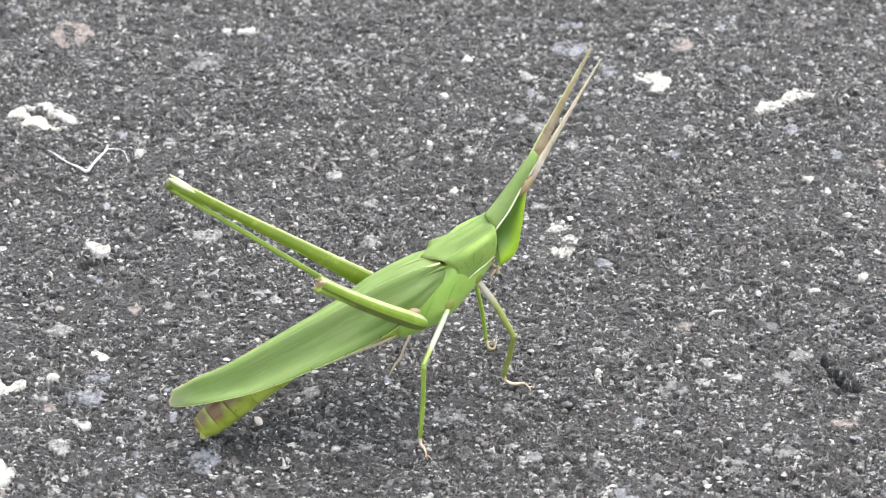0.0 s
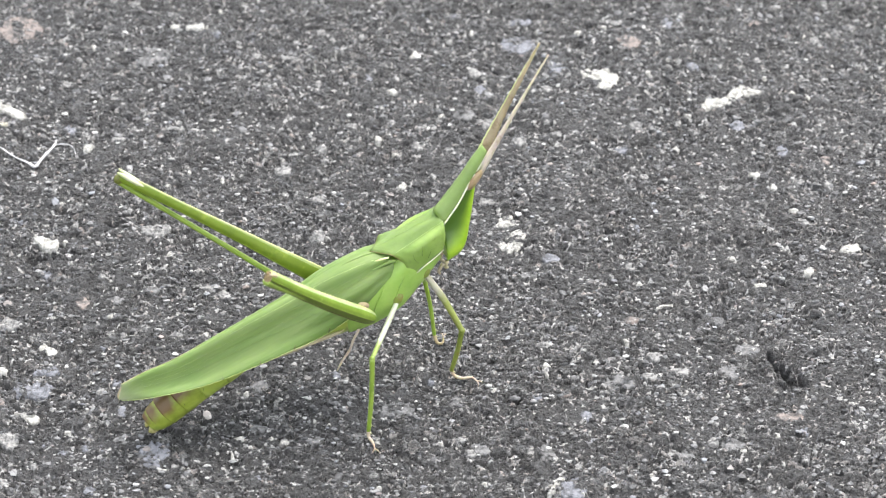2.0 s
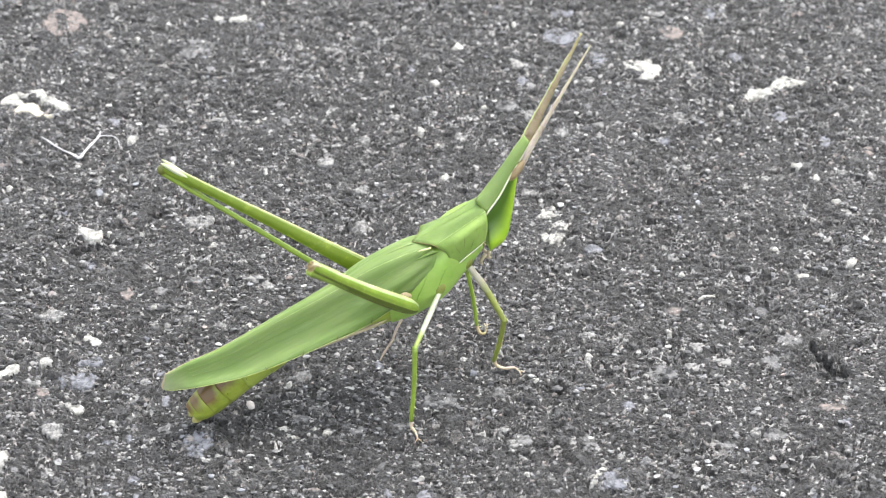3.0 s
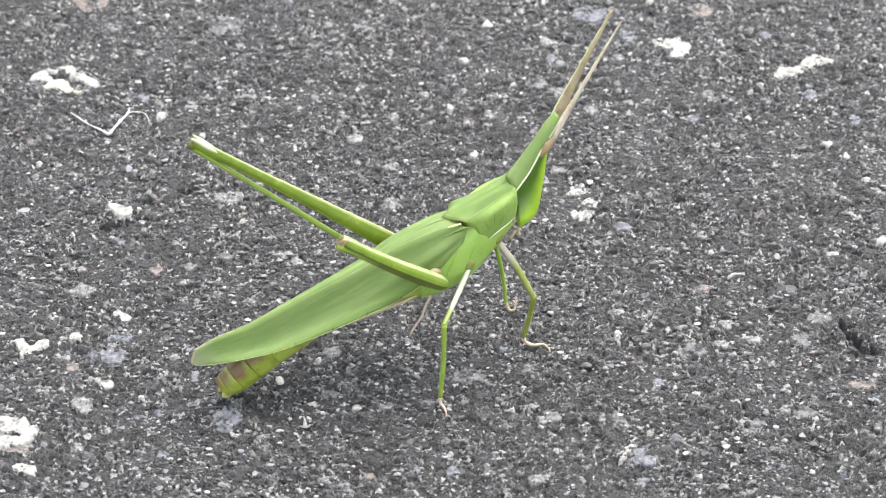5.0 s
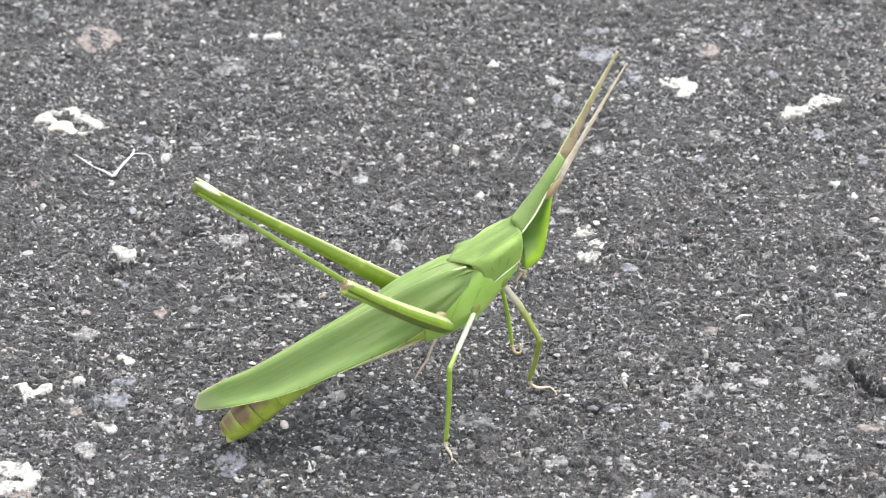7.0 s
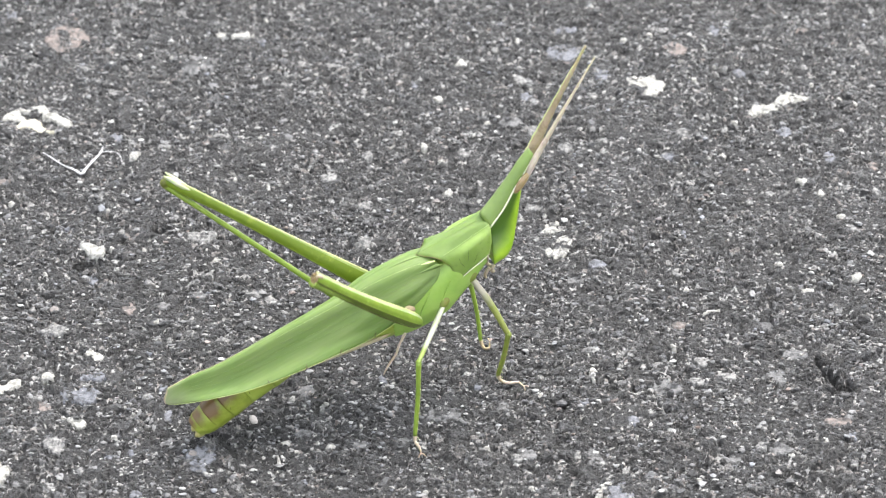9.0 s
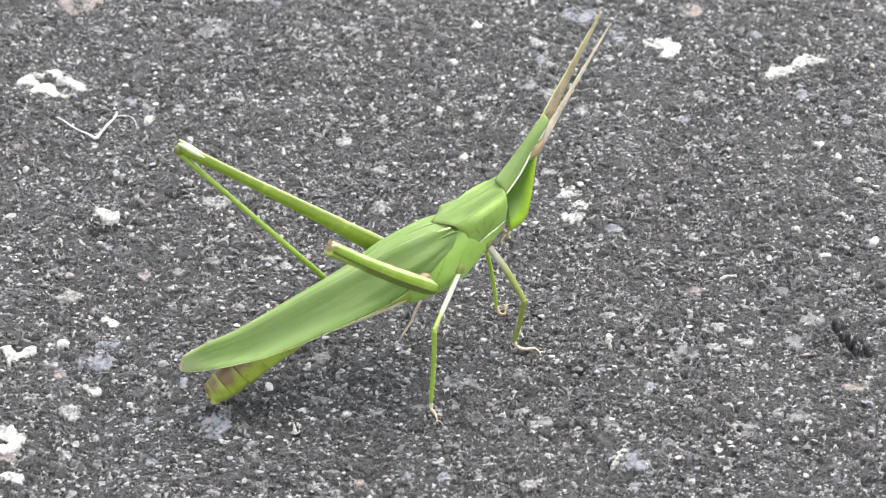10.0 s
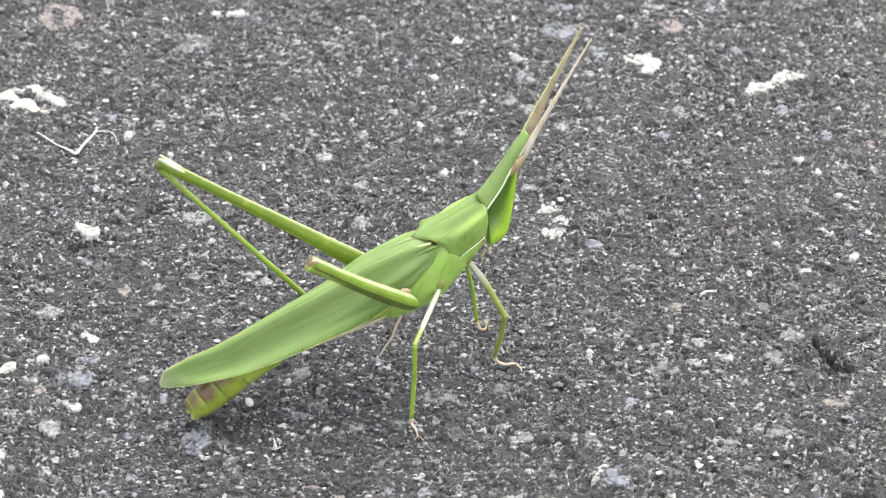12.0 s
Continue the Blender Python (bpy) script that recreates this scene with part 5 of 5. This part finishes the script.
lay_chips("chalky_stone", M_CHALK, 2600, 0.26, 0.5, "ragged chalky grey-white stone flake on dark asphalt", "chalky stone flakes", [
    (52.0, -26.9, 1.7, 2.0), (-49.1, -27.2, 1.7, 1.7), (-67.9, -27.4, 3.8, 1.7), (43.3, -31.9, 1.3, 1.4), (-75.2, -33.2, 1.3, 1.4), (54.0, -33.3, 2.5, 1.9),
    (-71.2, -35.2, 1.9, 1.4), (11.4, -38.1, 1.5, 2.2), (53.5, -38.1, 2.4, 2.7), (-64.6, -38.6, 1.5, 1.9), (23.0, -40.6, 2.1, 2.4), (46.6, -40.9, 2.8, 2.4),
    (13.2, -41.4, 2.4, 2.4), (-8.3, -41.8, 1.5, 1.1), (-58.2, -45.2, 1.3, 1.3), (-25.0, -45.4, 1.5, 1.1), (1.5, -48.3, 2.4, 1.6), (-62.4, -48.6, 2.4, 2.1),
    (-28.2, -51.4, 1.3, 1.6), (-55.0, -53.7, 1.3, 1.3), (64.7, -54.4, 1.5, 1.8), (12.0, -55.0, 3.6, 2.3)])
lay_chips("chalky_stone", M_CHALK, 2800, 0.26, 0.5, "ragged chalky grey-white stone flake on dark asphalt", "chalky stone flakes", [
    (-21.6, -55.5, 3.6, 1.3), (41.9, -56.3, 2.4, 1.5), (38.2, -57.1, 1.8, 1.8)])
lay_chips("bluish_stone", M_BLUE, 3000, 0.16, 0.6, "", "", [
    (-87.7, 89.3, 3.5, 4.1), (12.2, 86.0, 1.1, 2.9), (55.8, 85.9, 2.8, 5.3), (25.3, 84.9, 6.9, 2.4), (-35.7, 79.4, 1.8, 2.8), (-4.8, 64.9, 2.2, 3.8),
    (16.8, 61.9, 2.2, 3.8), (66.5, 50.0, 4.3, 3.6), (-61.9, 47.1, 3.2, 3.6), (74.3, 42.3, 3.2, 4.6), (31.5, 33.1, 1.3, 1.4), (-65.5, 21.9, 0.8, 2.3),
    (-68.8, 19.3, 3.1, 1.0), (44.7, 18.1, 1.4, 2.3), (-61.7, 3.8, 3.0, 2.2), (-49.8, -15.9, 2.1, 1.2), (-9.6, -22.2, 2.5, 2.0), (6.8, -23.4, 1.7, 2.0),
    (-46.6, -24.5, 2.3, 2.0), (24.6, -27.6, 2.1, 2.5), (-45.0, -32.0, 1.7, 3.1), (32.4, -32.6, 2.8, 2.5)])
lay_chips("bluish_stone", M_BLUE, 3200, 0.16, 0.6, "", "", [
    (69.3, -35.5, 1.5, 2.5), (-57.4, -40.1, 1.7, 1.4), (-50.0, -41.1, 1.1, 1.9), (-53.9, -41.8, 1.7, 1.1), (-38.8, -44.9, 4.6, 2.1), (-21.5, -47.3, 1.8, 2.1),
    (-48.4, -50.4, 2.8, 2.1), (51.8, -51.8, 1.5, 1.8), (61.4, -53.2, 1.8, 2.1), (-1.6, -53.5, 2.7, 2.1), (-7.5, -53.6, 1.5, 1.5), (29.3, -54.3, 1.8, 1.3)])
lay_chips("rusty_stone", M_RUST, 3400, 0.16, 0.5, "", "", [
    (73.6, 86.1, 2.8, 1.6), (-44.5, 46.0, 1.5, 1.4), (82.0, 39.8, 2.1, 3.5), (-56.4, 16.7, 1.0, 1.3), (-54.8, 16.5, 0.9, 1.1), (-55.9, 15.2, 0.9, 0.8), (36.9, 7.9, 1.2, 1.9), (29.4, -27.9, 1.9, 0.7),
    (-19.0, -52.5, 2.6, 1.8), (-14.8, -54.4, 2.0, 2.3)])
lay_chips("grey_stone", M_DARK_STONE, 3600, 0.1, 0.3, "", "", [
    (57.2, -6.9, 4.5, 3.6)])


def build_fibre():
    """A sharply bent white thread of dry plant fibre lying on the asphalt, frayed at one end."""
    path = [(-75.1, 41.4), (-73.6, 40.0), (-72.1, 38.6), (-70.5, 37.4), (-68.9, 36.2), (-68.0, 35.4), (-67.3, 35.0), (-66.8, 35.3), (-66.4, 36.2), (-65.6, 38.3), (-64.6, 40.7), (-64.1, 42.1), (-64.0, 43.2)]
    line = [(x, y, 0.65 + 0.12 * math.sin(k * 1.7)) for k, (x, y) in enumerate(path)]
    ob = new("plant_fibre", limb("plant_fibre", line, [0.14, 0.13, 0.14, 0.17, 0.24, 0.28, 0.26, 0.28, 0.22, 0.08], M_FIBRE, 8, 60, rough=0.2))
    tagged(ob, "bent white dry plant fibre lying on asphalt", "plant fibre")
    path = [(-64.6, 40.7), (-64.2, 41.4), (-63.5, 41.8), (-62.6, 41.9), (-61.7, 41.8), (-60.9, 41.2), (-60.2, 40.0), (-59.8, 38.2)]
    part("strand", limb("strand", [(x, y, 0.7) for x, y in path], [0.1, 0.13, 0.1, 0.08, 0.05], M_FIBRE, 6, 24, rough=0.2), ob, "thin curled strand")


build_fibre()


# crushed stone of the wearing course that can be told apart, piece by piece
shared = [mesh_of("stone", rock_shape(500 + k, 0.55, 0.6, True)[0], rock_shape(500 + k, 0.55, 0.6, True)[1], M_STONE, smooth=False) for k in range(16)]
spread = np.random.default_rng(21)
for k in range(300):
    x, y = spread.uniform(-86, 92), spread.uniform(-58, 92)
    size = 0.45 + 0.55 * spread.random() ** 2
    if math.hypot(x + 55.7, y - 35.0) < 2.5:      # bare bitumen beside the thread
        x += 6.0
    ob = new("stone", shared[k % 16])
    ob.parent = ground
    ob.matrix_world = pose(x * MM, y * MM, (ground_at(x, y) - 0.1 * size) * MM, spread.uniform(-20, 20), spread.uniform(-20, 20), spread.uniform(0, 360)) @ Matrix.Diagonal((size, size * spread.uniform(0.6, 1), size * 0.65, 1))


def motions():
    swing = [(0.0, 5.6), (4.0, 5.6), (8.4, 6.2), (8.8, 6.8), (9.0, 8.1), (9.2, 10.0), (9.4, 12.7), (9.6, 14.6), (9.8, 15.7), (10.0, 16.8), (10.3, 18.2), (11.0, 18.5), (11.5, 17.7), (12.0, 17.3)]
    walk(left_shin, [(t, shin_pose(L_KNEE, L_BASE, angle)) for t, angle in swing])


motions()
